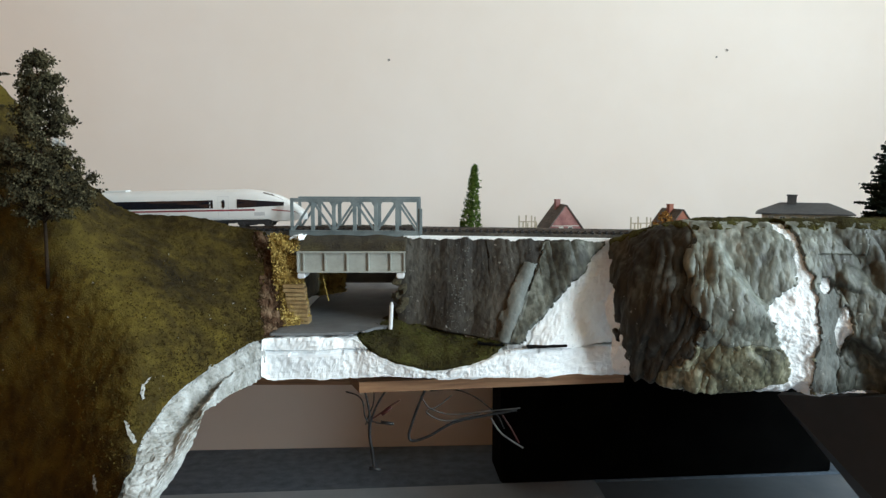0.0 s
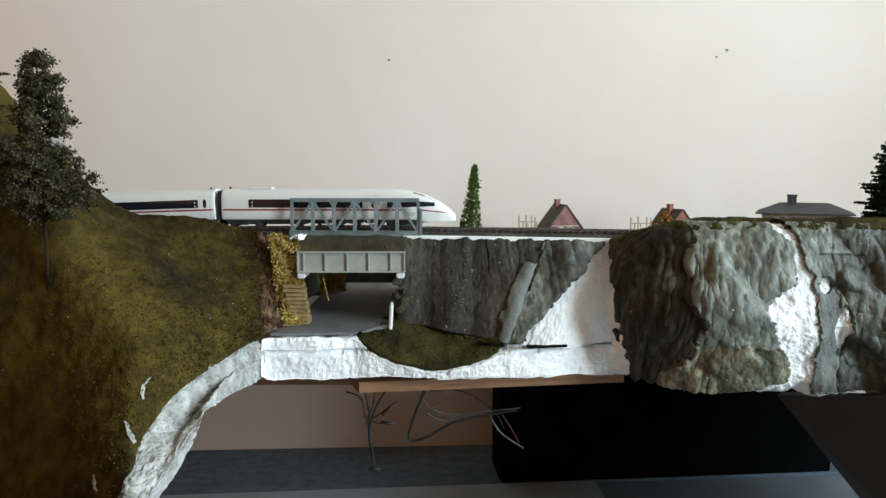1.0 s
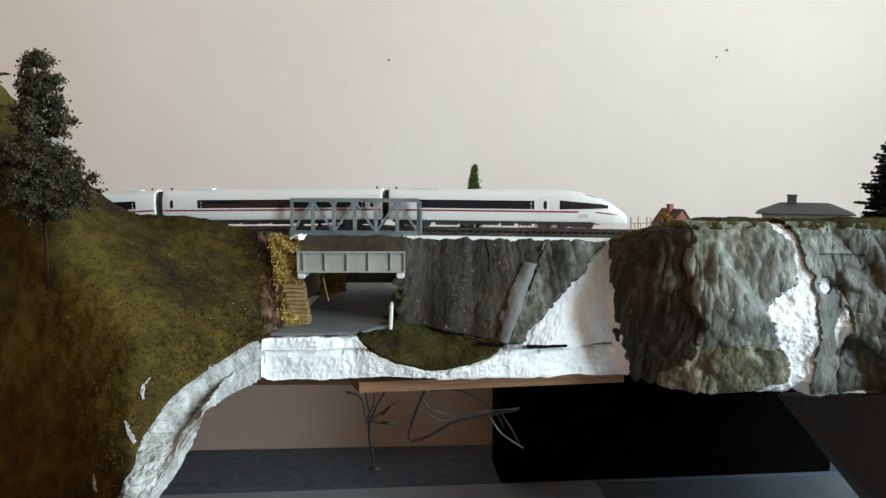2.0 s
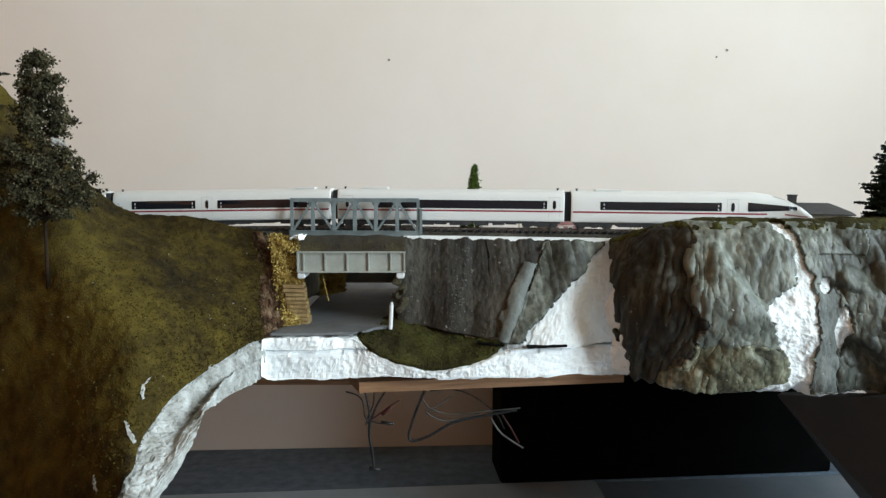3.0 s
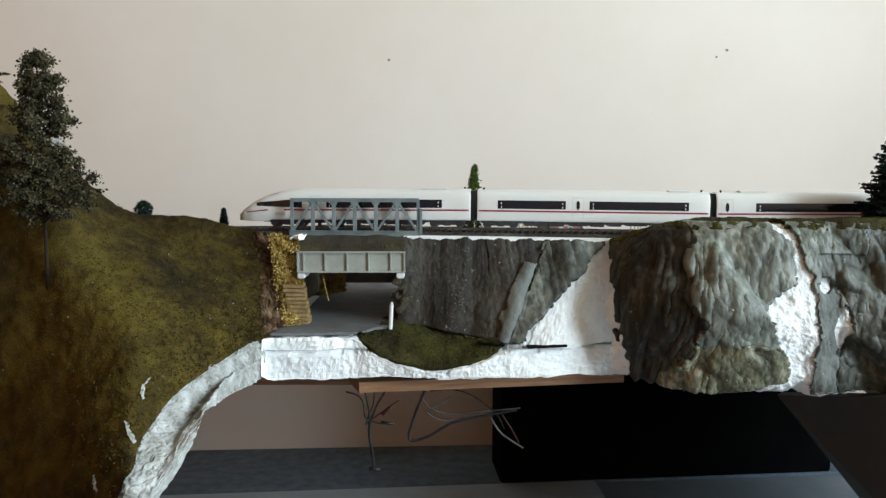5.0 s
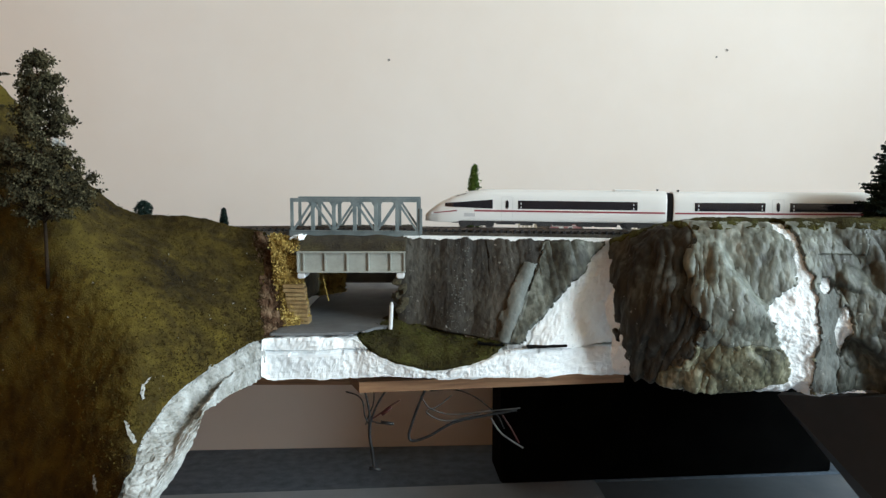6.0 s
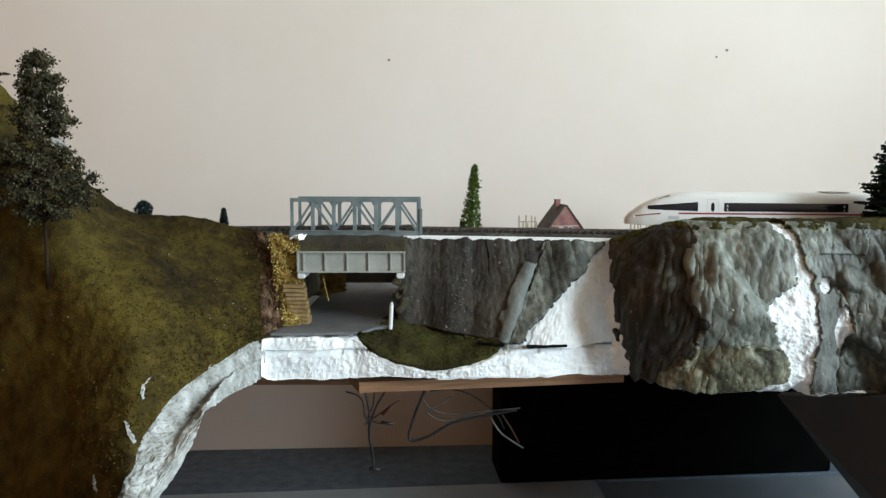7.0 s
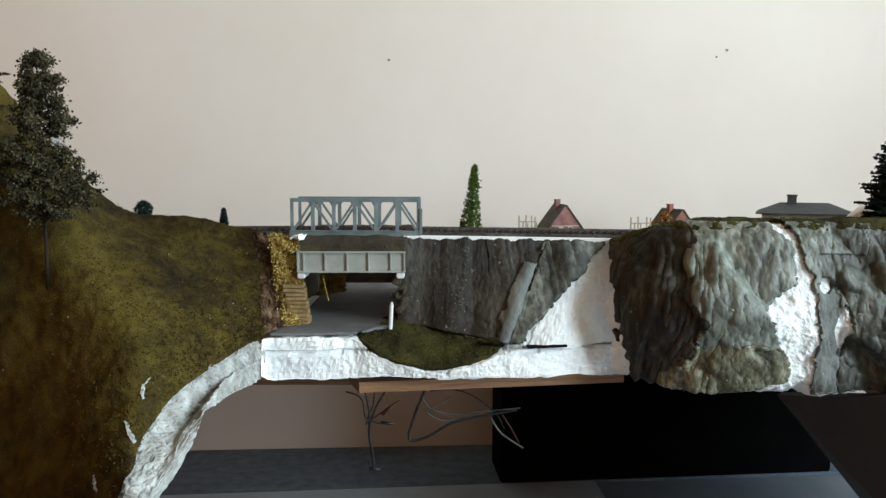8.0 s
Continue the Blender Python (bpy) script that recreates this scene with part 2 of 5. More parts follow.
def skin(bm, g, keep, thick, toward):
    """A plaster skin of some thickness on a grid, where keep(point) holds."""
    n = normals(g)
    if (n * np.array(toward)).sum() < 0:
        n = -n
    nv, nu = g.shape[:2]
    on = {(j, i) for j in range(nv - 1) for i in range(nu - 1) if keep(g[j:j + 2, i:i + 2].mean(axis=(0, 1)))}
    f, b = {}, {}

    def v(d, j, i, off):
        if (j, i) not in d:
            d[j, i] = bm.verts.new(g[j, i] + n[j, i] * off)
        return d[j, i]
    for j, i in on:
        q = ((j, i), (j, i + 1), (j + 1, i + 1), (j + 1, i))
        bm.faces.new([v(f, *c, thick) for c in q])
        for (c, d), nb in (((q[0], q[1]), (j - 1, i)), ((q[1], q[2]), (j, i + 1)), ((q[2], q[3]), (j + 1, i)), ((q[3], q[0]), (j, i - 1))):
            if nb not in on:
                bm.faces.new((v(f, *c, thick), v(b, *c, -0.002), v(b, *d, -0.002), v(f, *d, thick)))
    return bm


def tube(bm, pts, r, n=6, taper=1.0):
    pts = [Vector(p) for p in pts]
    rings = []
    for k, p in enumerate(pts):
        t = (pts[min(k + 1, len(pts) - 1)] - pts[max(k - 1, 0)]).normalized()
        a = t.orthogonal().normalized()
        b = t.cross(a)
        rr = r * (1 + (taper - 1) * k / max(1, len(pts) - 1))
        rings.append([bm.verts.new(p + a * rr * math.cos(q) + b * rr * math.sin(q)) for q in (2 * math.pi * i / n for i in range(n))])
    for k in range(len(rings) - 1):
        ring0 = rings[k]
        shift = min(range(n), key=lambda s: sum((ring0[i].co - rings[k + 1][(i + s) % n].co).length for i in range(n)))
        rings[k + 1] = rings[k + 1][shift:] + rings[k + 1][:shift]
        for i in range(n):
            bm.faces.new((ring0[i], ring0[(i + 1) % n], rings[k + 1][(i + 1) % n], rings[k + 1][i]))
    bm.faces.new(rings[0][::-1]), bm.faces.new(rings[-1])
    return bm


def cyl(bm, c, r, depth, axis="y", n=16):
    r3 = {"y": Matrix.Rotation(radians(90), 4, "X"), "x": Matrix.Rotation(radians(90), 4, "Y"), "z": Matrix()}[axis]
    bmesh.ops.create_cone(bm, cap_ends=True, segments=n, radius1=r, radius2=r, depth=depth, matrix=Matrix.Translation(c) @ r3)
    return bm


def leaves(bm, centre, spread, count, size, rng, flat=1.0):
    for _ in range(count):
        p = Vector(centre) + Vector((rng.gauss(0, spread), rng.gauss(0, spread), rng.gauss(0, spread * flat)))
        d = Vector((rng.uniform(-1, 1), rng.uniform(-1, 1), rng.uniform(-0.7, 0.9))).normalized()
        e = d.orthogonal().normalized()
        e = Matrix.Rotation(rng.uniform(0, 6.28), 3, d) @ e
        s = size * rng.uniform(0.5, 1.3)
        q = d.cross(e)
        bm.faces.new([bm.verts.new(p + x) for x in (e * s, q * s * 0.6, -e * s * 0.8, -q * s * 0.5 + d * s * 0.4)])


# ---- the line of the track ----
def track_y(x):
    return 0.868 - 0.07 * x


def track_z(x):
    """Top of the rails, with the slight hump that the line has at the bridge."""
    x = max(-0.6, min(0.5, x))
    return 0.74975 - 0.006545 * x - 0.025153 * x * x + 0.053139 * x ** 3


# ---- the room ----
def structure(name, bm, material, label, category, smooth=False):
    return tagged(part(name, bm, material, None, "", smooth), label, category, "", "structure")


def slab(name, lo, hi, material, label, category, m=ROOM):
    bm = bmesh.new()
    box(bm, lo, hi)
    ob = structure(name, bm, material, label, category)
    ob.matrix_world = m
    return ob


slab("wall_north", (ROOM_L - 0.1, ROOM_B, -0.1), (ROOM_R + 0.1, ROOM_B + 0.1, ROOM_H), M_WALL, "plain off-white painted plaster wall with small marks", "wall")
slab("wall_south", (ROOM_L - 0.1, ROOM_F - 0.1, -0.1), (ROOM_R + 0.1, ROOM_F, ROOM_H), M_BROWNWALL, "plain brown painted wall", "wall")
# unseen wall, its colour chosen to throw warm light on the left
slab("wall_west", (ROOM_L - 0.1, ROOM_F, -0.1), (ROOM_L, ROOM_B, ROOM_H), M_WARM, "unseen orange-tan wall, coloured to bounce warm light", "wall")
bm = bmesh.new()
edge = ROOM_F
for y0, y1, z0, z1 in OPENINGS[::-1]:
    box(bm, (ROOM_R, edge, -0.1), (ROOM_R + 0.1, y0, ROOM_H))
    box(bm, (ROOM_R, y0, -0.1), (ROOM_R + 0.1, y1, z0))
    box(bm, (ROOM_R, y0, z1), (ROOM_R + 0.1, y1, ROOM_H))
    edge = y1
box(bm, (ROOM_R, edge, -0.1), (ROOM_R + 0.1, ROOM_B, ROOM_H))
structure("wall_east", bm, M_WALL, "off-white painted wall with a window opening and an added second one", "wall").matrix_world = ROOM
slab("ceiling", (ROOM_L, ROOM_F, ROOM_H), (ROOM_R, ROOM_B, ROOM_H + 0.1), M_CEIL, "plain cream painted ceiling", "ceiling")
bm = bmesh.new()
box(bm, (ROOM_L, ROOM_F, -0.1), (ROOM_R, ROOM_B, -0.006))
structure("floor", bm, M_LINO, "pale blue-grey floor covering", "floor").matrix_world = ROOM
bm = bmesh.new()
box(bm, (ROOM_L, 0, -0.006), (ROOM_R, ROOM_B, 0))
for v in bm.verts:
    if v.co.y < 0.1:
        v.co.y = 1.907 + 0.033 * v.co.x
carpet = part("carpet", bm, M_CARPET)
tagged(carpet, "dark blue-grey carpet along the wall under the layout", "carpet")
carpet.matrix_world = ROOM

# bright strip for window-lit floor, ending where the floor is in shade
bm = bmesh.new()
box(bm, (ROOM_L, 0, -0.0055), (0.5, 1, 0.001))
for v in bm.verts:
    v.co.y = (1.8 if v.co.y < 0.5 else 1.9055) + 0.033 * v.co.x
structure("lit_floor", bm, M_LITSTRIP, "pale blue-white strip painting window-lit floor along the carpet's edge", "floor strip").matrix_world = ROOM

# small marks on the wall
for k, (x, z, r) in enumerate(((0.198, 1.37, 0.0035), (0.93, 1.155, 0.0035), (0.90, 1.135, 0.003), (-0.037, 1.12, 0.004))):
    bm = bmesh.new()
    cyl(bm, (x, ROOM_B - 0.0008, z), r, 0.0012, "y", 9)
    for v in bm.verts:
        v.co.x += 0.4 * r * noise.noise(v.co * 300 + Vector((k, 0, 0)))
        v.co.z += 0.5 * r * noise.noise(v.co * 260 + Vector((0, k, 0)))
    mark = part("wall_mark", bm, M_SPOT)
    tagged(mark, "small dark mark on the painted wall", "mark", "marks on the wall")
    mark.matrix_world = ROOM

# ---- the layout's table ----
TABLE_Z = 0.600
bm = bmesh.new()
g = [(-0.085, 0.760, 0.594), (0.193, 0.800, 0.597), (0.21, 0.95, 0), (1.3, 0.98, 0), (1.3, 2.1, TABLE_Z - 0.012), (-1.3, 1.9, TABLE_Z - 0.012), (-1.3, 0.95, TABLE_Z - 0.012), (-0.3, 0.84, TABLE_Z - 0.012), (-0.1, 0.80, TABLE_Z - 0.012)]
lo = [bm.verts.new((p[0], p[1], TABLE_Z - 0.011)) for p in g]
hi = [bm.verts.new((p[0], p[1], TABLE_Z)) for p in g]
bm.faces.new(lo[::-1]), bm.faces.new(hi)
for i in range(len(g)):
    j = (i + 1) % len(g)
    bm.faces.new((lo[i], lo[j], hi[j], hi[i]))
table = thing("layout_table", Matrix(), "raw plywood table board carrying the model railway", "table")
part("board", bm, M_WOOD, table)
bm = bmesh.new()
box(bm, (-0.46, 0.87, TABLE_Z - 0.034), (0.12, 0.885, TABLE_Z - 0.0115))
part("crossbeam", bm, M_WOOD, table)
for x, y in ((-1.2, 1.2), (1.2, 1.1), (-1.2, 1.85), (1.2, 1.95)):
    bm = bmesh.new()
    box(bm, (x - 0.02, y - 0.02, 0.0), (x + 0.02, y + 0.02, TABLE_Z - 0.0115), 0.002)
    part("leg", bm, M_WOOD, table)

# dark board that closes the table's side, slanting down towards the room
bm = bmesh.new()
a = [Vector(p) for p in ((0.384, 0.860, 0.557), (0.415, 0.600, 0.632), (0.427, 0.600, 0.467), (0.499, 0.860, 0.418))]
off = Vector((0.012, 0.012, 0))
va, vb = [bm.verts.new(p) for p in a], [bm.verts.new(p + off) for p in a]
bm.faces.new(va), bm.faces.new(vb[::-1])
for i in range(4):
    bm.faces.new((va[i], vb[i], vb[(i + 1) % 4], va[(i + 1) % 4]))
side_panel = thing("side_panel", Matrix(), "dark grey side board under the table, plus an unseen one blocking light", "panel")
part("board", bm, M_DARKPANEL, side_panel)
# unseen board, added to keep window light off the wall under the table
bm = bmesh.new()
box(bm, (0.58, 0.962, 0.0005), (1.3, 0.974, 0.588), 0.001)
part("shade_board", bm, M_DARKPANEL, side_panel)
# black block added where the space under the table lies in deep shade
chest = thing("shade_block", Matrix(), "black block standing in for the deep shade under the table", "chest")
c0, c1 = Vector((0.15, 1.926, 0)), Vector((1.05, 2.005, 0))
along = (c1 - c0).normalized()
m = Matrix.Translation((c0.x, c0.y, 0)) @ Matrix.Rotation(math.atan2(along.y, along.x), 4, "Z")
bm = bmesh.new()
box(bm, (0, 0, 0.0005), ((c1 - c0).length, 0.15, 0.5), 0.004, m)
part("body", bm, M_SHADEBLACK, chest)
bm = bmesh.new()
box(bm, (-0.004, -0.004, 0.5005), ((c1 - c0).length + 0.004, 0.154, 0.53), 0.004, m)
part("upper_block", bm, M_SHADEBLACK, chest)

# ---- styrofoam slab that carries road, turf and embankment ----
ROAD_Z = 0.650
SLAB_TOP = [(-0.177, 0.735, 0.648), (-0.169, 0.742, 0.649), (-0.125, 0.745, 0.648), (-0.091, 0.750, 0.648), (-0.065, 0.745, 0.632), (-0.027, 0.740, 0.618), (0.001, 0.740, 0.615), (0.037, 0.742, 0.624), (0.062, 0.748, 0.633), (0.103, 0.758, 0.635), (0.174, 0.785, 0.629), (0.203, 0.790, 0.614)]
SLAB_LOW = [(-0.178, 0.735, 0.612), (-0.170, 0.742, 0.606), (-0.126, 0.745, 0.606), (-0.091, 0.748, 0.607), (-0.065, 0.745, 0.609), (-0.027, 0.742, 0.610), (0.001, 0.742, 0.609), (0.037, 0.744, 0.610), (0.063, 0.750, 0.608), (0.103, 0.758, 0.607), (0.175, 0.785, 0.602), (0.203, 0.790, 0.601)]


def back(curve, y, z, dx=0.0):
    return [(p[0] + dx, y, z) for p in curve]


g = loft([back(SLAB_LOW, 1.0, TABLE_Z), SLAB_LOW, SLAB_TOP, [(p[0], p[1] + 0.03, min(ROAD_Z, p[2] + (0.012 if p[0] < 0.04 else 0.001))) for p in SLAB_TOP], back(SLAB_TOP, 0.85, ROAD_Z), back(SLAB_TOP, 1.0, ROAD_Z)], 280, 90, True)
g = rough_up(g, 0.0015, 0.022, (0, -1, 0.3), 3.0)
g = rough_up(g, 0.0034, 0.05, (0, -1, 0.3), 6.5, False, 1.0, 3)
g = rough_up(g, 0.0009, 0.009, (0, -1, 0.3), 3.5, True, 1.0, 3)
seam = ROAD_Z - 0.0155
joint = np.abs(g[:, :, 2] - seam - 0.001 * np.sin(g[:, :, 0] * 60)) < 0.0015
g[:, :, 1] += np.where(joint & (g[:, :, 1] < 0.80), 0.0055, 0)
g[:, :, 2] = np.maximum(g[:, :, 2], TABLE_Z + 0.0005)
bm = bmesh.new()
sheet(bm, g)
tagged(part("styrofoam_slab", bm, M_FOAM), "torn white styrofoam slab on the plywood board", "styrofoam base", "", "structure")

# ground of the layout behind the embankment
bm = bmesh.new()
box(bm, (-1.25, 0.99, TABLE_Z + 0.0005), (1.25, 1.9, ROAD_Z - 0.004))
bmesh.ops.subdivide_edges(bm, edges=bm.edges[:], cuts=20, use_grid_fill=True)
for v in bm.verts:
    if v.co.z > ROAD_Z - 0.01:
        v.co.z += 0.004 * noise.noise(v.co * 9)
structure("ground", bm, M_GREEN, "olive green turf covering the model landscape", "ground", True)

# road through the underpass
g = loft([[(-0.172, 0.745, 0.649), (-0.126, 0.748, 0.649), (-0.088, 0.753, 0.649)], [(-0.170, 0.765, 0.649), (-0.1, 0.765, ROAD_Z), (-0.071, 0.765, 0.654)], [(-0.158, 0.84, ROAD_Z), (-0.105, 0.84, ROAD_Z), (-0.05, 0.84, ROAD_Z)], [(-0.158, 1.25, ROAD_Z), (-0.115, 1.25, ROAD_Z), (-0.07, 1.25, ROAD_Z)]], 30, 70)
g[:, :, 2] = ROAD_Z + 0.0035 + (g[:, :, 2] - ROAD_Z) * 0.2
bm = bmesh.new()
skin(bm, rough_up(g, 0.0006, 0.02, (0, 0, 1)), lambda p: True, 0.0006, (0, 0, 1))
structure("road", bm, M_ROAD, "dull grey model road with worn surface", "road", True)

# turf patch beside the road
g = loft([[(-0.081, 0.752, 0.640), (-0.053, 0.745, 0.626), (-0.008, 0.742, 0.618), (0.037, 0.745, 0.626), (0.054, 0.752, 0.634)], [(-0.087, 0.765, 0.646), (-0.054, 0.765, 0.642), (-0.008, 0.765, 0.637), (0.038, 0.765, 0.637), (0.061, 0.765, 0.637)], [(-0.076, 0.790, 0.646), (-0.050, 0.790, 0.650), (-0.008, 0.790, 0.644), (0.039, 0.790, 0.638), (0.068, 0.785, 0.636)], [(-0.055, 0.86, ROAD_Z + 0.004), (-0.03, 0.86, ROAD_Z + 0.01), (0, 0.86, ROAD_Z + 0.01), (0.03, 0.86, ROAD_Z + 0.01), (0.06, 0.86, ROAD_Z + 0.01)]], 70, 40)
g = rough_up(g, 0.003, 0.02, (0, 0, 1), 5)
TURF = g
bm = bmesh.new()
skin(bm, g, lambda p: True, 0.004, (0, -0.3, 1))
tagged(part("turf_patch", bm, M_GREEN, None, "", True), "olive green turf patch sloping beside the road", "turf", "", "structure")

# ---- embankment ----
TUN_L, TUN_R = -0.172, -0.043  # the underpass


def foot(x):
    """How far the embankment's foot stands before the track."""
    return float(np.interp(x, (-0.05, 0.02, 0.09, 0.135, 0.175, 0.3), (0.062, 0.085, 0.104, 0.098, 0.062, 0.055)))



def embankment(name, x0, x1, n, seed, material, label):
    xs = np.linspace(x0, x1, 24)
    top_f = [(x, track_y(x) - 0.036, track_z(x) - 0.0075) for x in xs]
    top_b = [(x, track_y(x) + 0.05, track_z(x) - 0.0075) for x in xs]
    low_f = [(x, track_y(x) - foot(x), ROAD_Z - 0.015) for x in xs]
    low_b = [(x, track_y(x) + 0.17, ROAD_Z - 0.002) for x in xs]
    g = loft([low_b, low_f, top_f, top_b, low_b], n, 141, True)
    k = rough_up(g, 0.0018, 0.03, (0, -1, 0), seed)
    k = rough_up(k, 0.0014, 0.009, (0, -1, 0), seed + 0.5, True, 1.0, 3)
    flat = g[:, :, 2] > track_z(0) - 0.014
    k[flat] = g[flat]  # the track bed stays level
    bm = bmesh.new()
    sheet(bm, k)
    for i in (0, -1):
        bm.faces.new([bm.verts.new(k[j, i]) for j in (0, 35, 70, 105)])
    bmesh.ops.remove_doubles(bm, verts=bm.verts[:], dist=1e-5)
    return tagged(part(name, bm, material), label, "embankment", "", "structure")


embankment("embankment_west", -1.2, TUN_L, 60, 1, M_DARKROCK, "dark painted railway embankment behind the hill")
embankment("embankment_east", TUN_R, 1.2, 480, 2, M_FOAM, "white styrofoam railway embankment")


# dark painted plaster skin on the embankment's front
def face_grid(x0, x1, nu, nv, top=0.0105, fold=1.0):
    g = np.zeros((nv, nu, 3))
    for i, x in enumerate(np.linspace(x0, x1, nu)):
        for j, v in enumerate(np.linspace(0, 1, nv)):
            zt, zb = track_z(x) - top - 0.0035 * noise.fractal(Vector((x * 70, 4, 0)), 0.8, 2.0, 4), float(np.interp(x, (-0.02, 0.06, 0.2), (ROAD_Z + 0.001, ROAD_Z - 0.010, ROAD_Z - 0.012)))
            y0, y1 = track_y(x) - 0.038, track_y(x) - foot(x) - 0.001
            xx = x + 0.012 * (v - 0.4) * (1 if x > 0.05 else 0)
            y = y0 + (y1 - y0) * v - fold * 0.0028 * (1 + math.sin(x * 105 + 1.2 * v + 0.8 * math.sin(x * 41))) * (0.4 + v)
            g[j, i] = (xx, y, zt + (zb - zt) * v)
    return g


def edge_line(z):
    return 0.082 + 0.105 * max(0, (z - ROAD_Z) / (track_z(0) - ROAD_Z)) ** 0.9


def edge_x(z):
    """The torn right edge of the dark skin runs slantwise down."""
    return edge_line(z) + 0.006 * noise.noise(Vector((0, 3, z * 70))) + 0.004 * noise.noise(Vector((0, 8, z * 260)))


def fold_x(z):
    """The line of the proud fold and of the slit beside it."""
    return 0.066 + 0.037 * (z - 0.64) / 0.09 + 0.0015 * noise.noise(Vector((4, 1, z * 90)))


g = rough_up(face_grid(TUN_R - 0.004, 0.3, 280, 90, 0.0105, 0.75), 0.0013, 0.016, (0, -1, 0), 11, False, 0.5, 5)
bm = bmesh.new()
skin(bm, g, lambda p: p[0] < edge_x(p[2]) - 0.003, 0.0025, (0, -1, 0))
tagged(part("rock_face", bm, M_DARKROCK, None, "", True), "dark brown-black painted plaster rock face on the embankment", "rock face", "", "structure")
fx = np.vectorize(fold_x)(g[:, :, 2])
proud = g.copy()
proud[:, :, 1] -= 0.0045 * np.exp(-((g[:, :, 0] - fx + 0.006) / 0.006) ** 2) + 0.002 * np.exp(-((g[:, :, 0] - fx - 0.03) / 0.012) ** 2)
bm = bmesh.new()
skin(bm, proud, lambda p: fold_x(p[2]) + (0.0036 if 0.688 < p[2] < 0.728 else 0.0) < p[0] < edge_x(p[2]) and p[2] < 0.737 + 0.004 * noise.noise(Vector(p) * 60), 0.0045, (0, -1, 0))
tagged(part("plaster_plate", bm, M_GREYROCK, None, "", True), "dark grey plaster plate torn off along a slanting edge", "plaster", "", "structure")
bm = bmesh.new()
skin(bm, proud, lambda p: fold_x(p[2]) - 0.014 + 0.005 * noise.noise(Vector(p) * 90) < p[0] < fold_x(p[2]) and p[2] < 0.715 + 0.006 * noise.noise(Vector(p) * 70), 0.004, (0, -1, 0))
tagged(part("plaster_flake", bm, M_GREYSKIN, None, "", True), "grey-green cracked plaster flap peeling from the styrofoam", "plaster", "", "structure")

# tunnel walls and deck over the road
for name, x in (("abutment_west", TUN_L - 0.006), ("abutment_east", TUN_R - 0.002)):
    bm = bmesh.new()
    box(bm, (x, track_y(x) - 0.035, ROAD_Z - 0.001), (x + 0.008, track_y(x) + 0.16, track_z(x) - 0.02))
    structure(name, bm, M_EARTH, "dark brown underpass side wall", "abutment")
g = loft([[(x, track_y(x) - 0.068, track_z(x) - 0.0245) for x in (TUN_L + 0.008, -0.1, TUN_R + 0.004)], [(x, track_y(x) - 0.03, track_z(x) - 0.0095) for x in (TUN_L + 0.008, -0.1, TUN_R + 0.004)], [(x, track_y(x) + 0.15, track_z(x) - 0.0105) for x in (TUN_L + 0.008, -0.1, TUN_R + 0.004)]], 50, 30)
bm = bmesh.new()
skin(bm, rough_up(g, 0.0015, 0.02, (0, 0, 1), 4), lambda p: True, 0.002, (0, 0, 1))
structure("deck_turf", bm, M_EARTH, "brown-green turf over the underpass", "turf", True)

# ---- grassy hill with a torn styrofoam edge ----
H0 = [(-0.584, 0.860, 0.963), (-0.520, 0.855, 0.941), (-0.483, 0.850, 0.906), (-0.425, 0.850, 0.835), (-0.371, 0.850, 0.784), (-0.334, 0.850, 0.766), (-0.279, 0.852, 0.762), (-0.229, 0.852, 0.752), (-0.197, 0.846, 0.747)]
H1 = [(-0.556, 0.770, 0.798), (-0.459, 0.740, 0.793), (-0.392, 0.715, 0.773), (-0.336, 0.695, 0.749), (-0.298, 0.700, 0.727), (-0.268, 0.730, 0.718), (-0.245, 0.760, 0.708), (-0.214, 0.790, 0.701), (-0.191, 0.806, 0.693)]
H2 = [(-0.561, 0.740, 0.593), (-0.436, 0.685, 0.614), (-0.349, 0.640, 0.633), (-0.282, 0.600, 0.649), (-0.243, 0.595, 0.664), (-0.228, 0.640, 0.667), (-0.214, 0.690, 0.669), (-0.196, 0.740, 0.666), (-0.183, 0.775, 0.665)]
H3 = [(-0.491, 0.640, 0.418), (-0.351, 0.575, 0.463), (-0.252, 0.515, 0.554), (-0.218, 0.505, 0.596), (-0.223, 0.550, 0.615), (-0.218, 0.610, 0.632), (-0.201, 0.680, 0.642), (-0.186, 0.722, 0.648), (-0.175, 0.742, 0.648)]
g = loft([H0, H1, H2, H3], 170, 150)
HILL = rough_up(g, 0.004, 0.045, (0, -0.5, 1), 7)
HILL = rough_up(HILL, 0.0012, 0.006, (0, -0.5, 1), 17)
rng = random.Random(5)
top_back = HILL[0] + np.array((0, 0.008, -0.003))
foot_back = np.array([(p[0], 0.862, ROAD_Z) for p in HILL[0]])
bm = bmesh.new()
sheet(bm, np.concatenate((foot_back[None], top_back[None], HILL)))
hill = tagged(part("grass_hill", bm, M_GRASS, None, "", True), "steep model hill covered in olive-brown grass flock", "hill", "", "structure")

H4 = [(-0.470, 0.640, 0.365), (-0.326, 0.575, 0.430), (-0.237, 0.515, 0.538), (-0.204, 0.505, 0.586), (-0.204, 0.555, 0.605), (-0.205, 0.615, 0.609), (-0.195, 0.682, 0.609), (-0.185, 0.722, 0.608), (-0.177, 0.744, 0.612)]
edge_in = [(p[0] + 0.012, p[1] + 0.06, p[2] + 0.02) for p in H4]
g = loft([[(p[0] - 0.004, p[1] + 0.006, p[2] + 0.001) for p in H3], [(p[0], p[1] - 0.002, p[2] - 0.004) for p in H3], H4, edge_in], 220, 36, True)
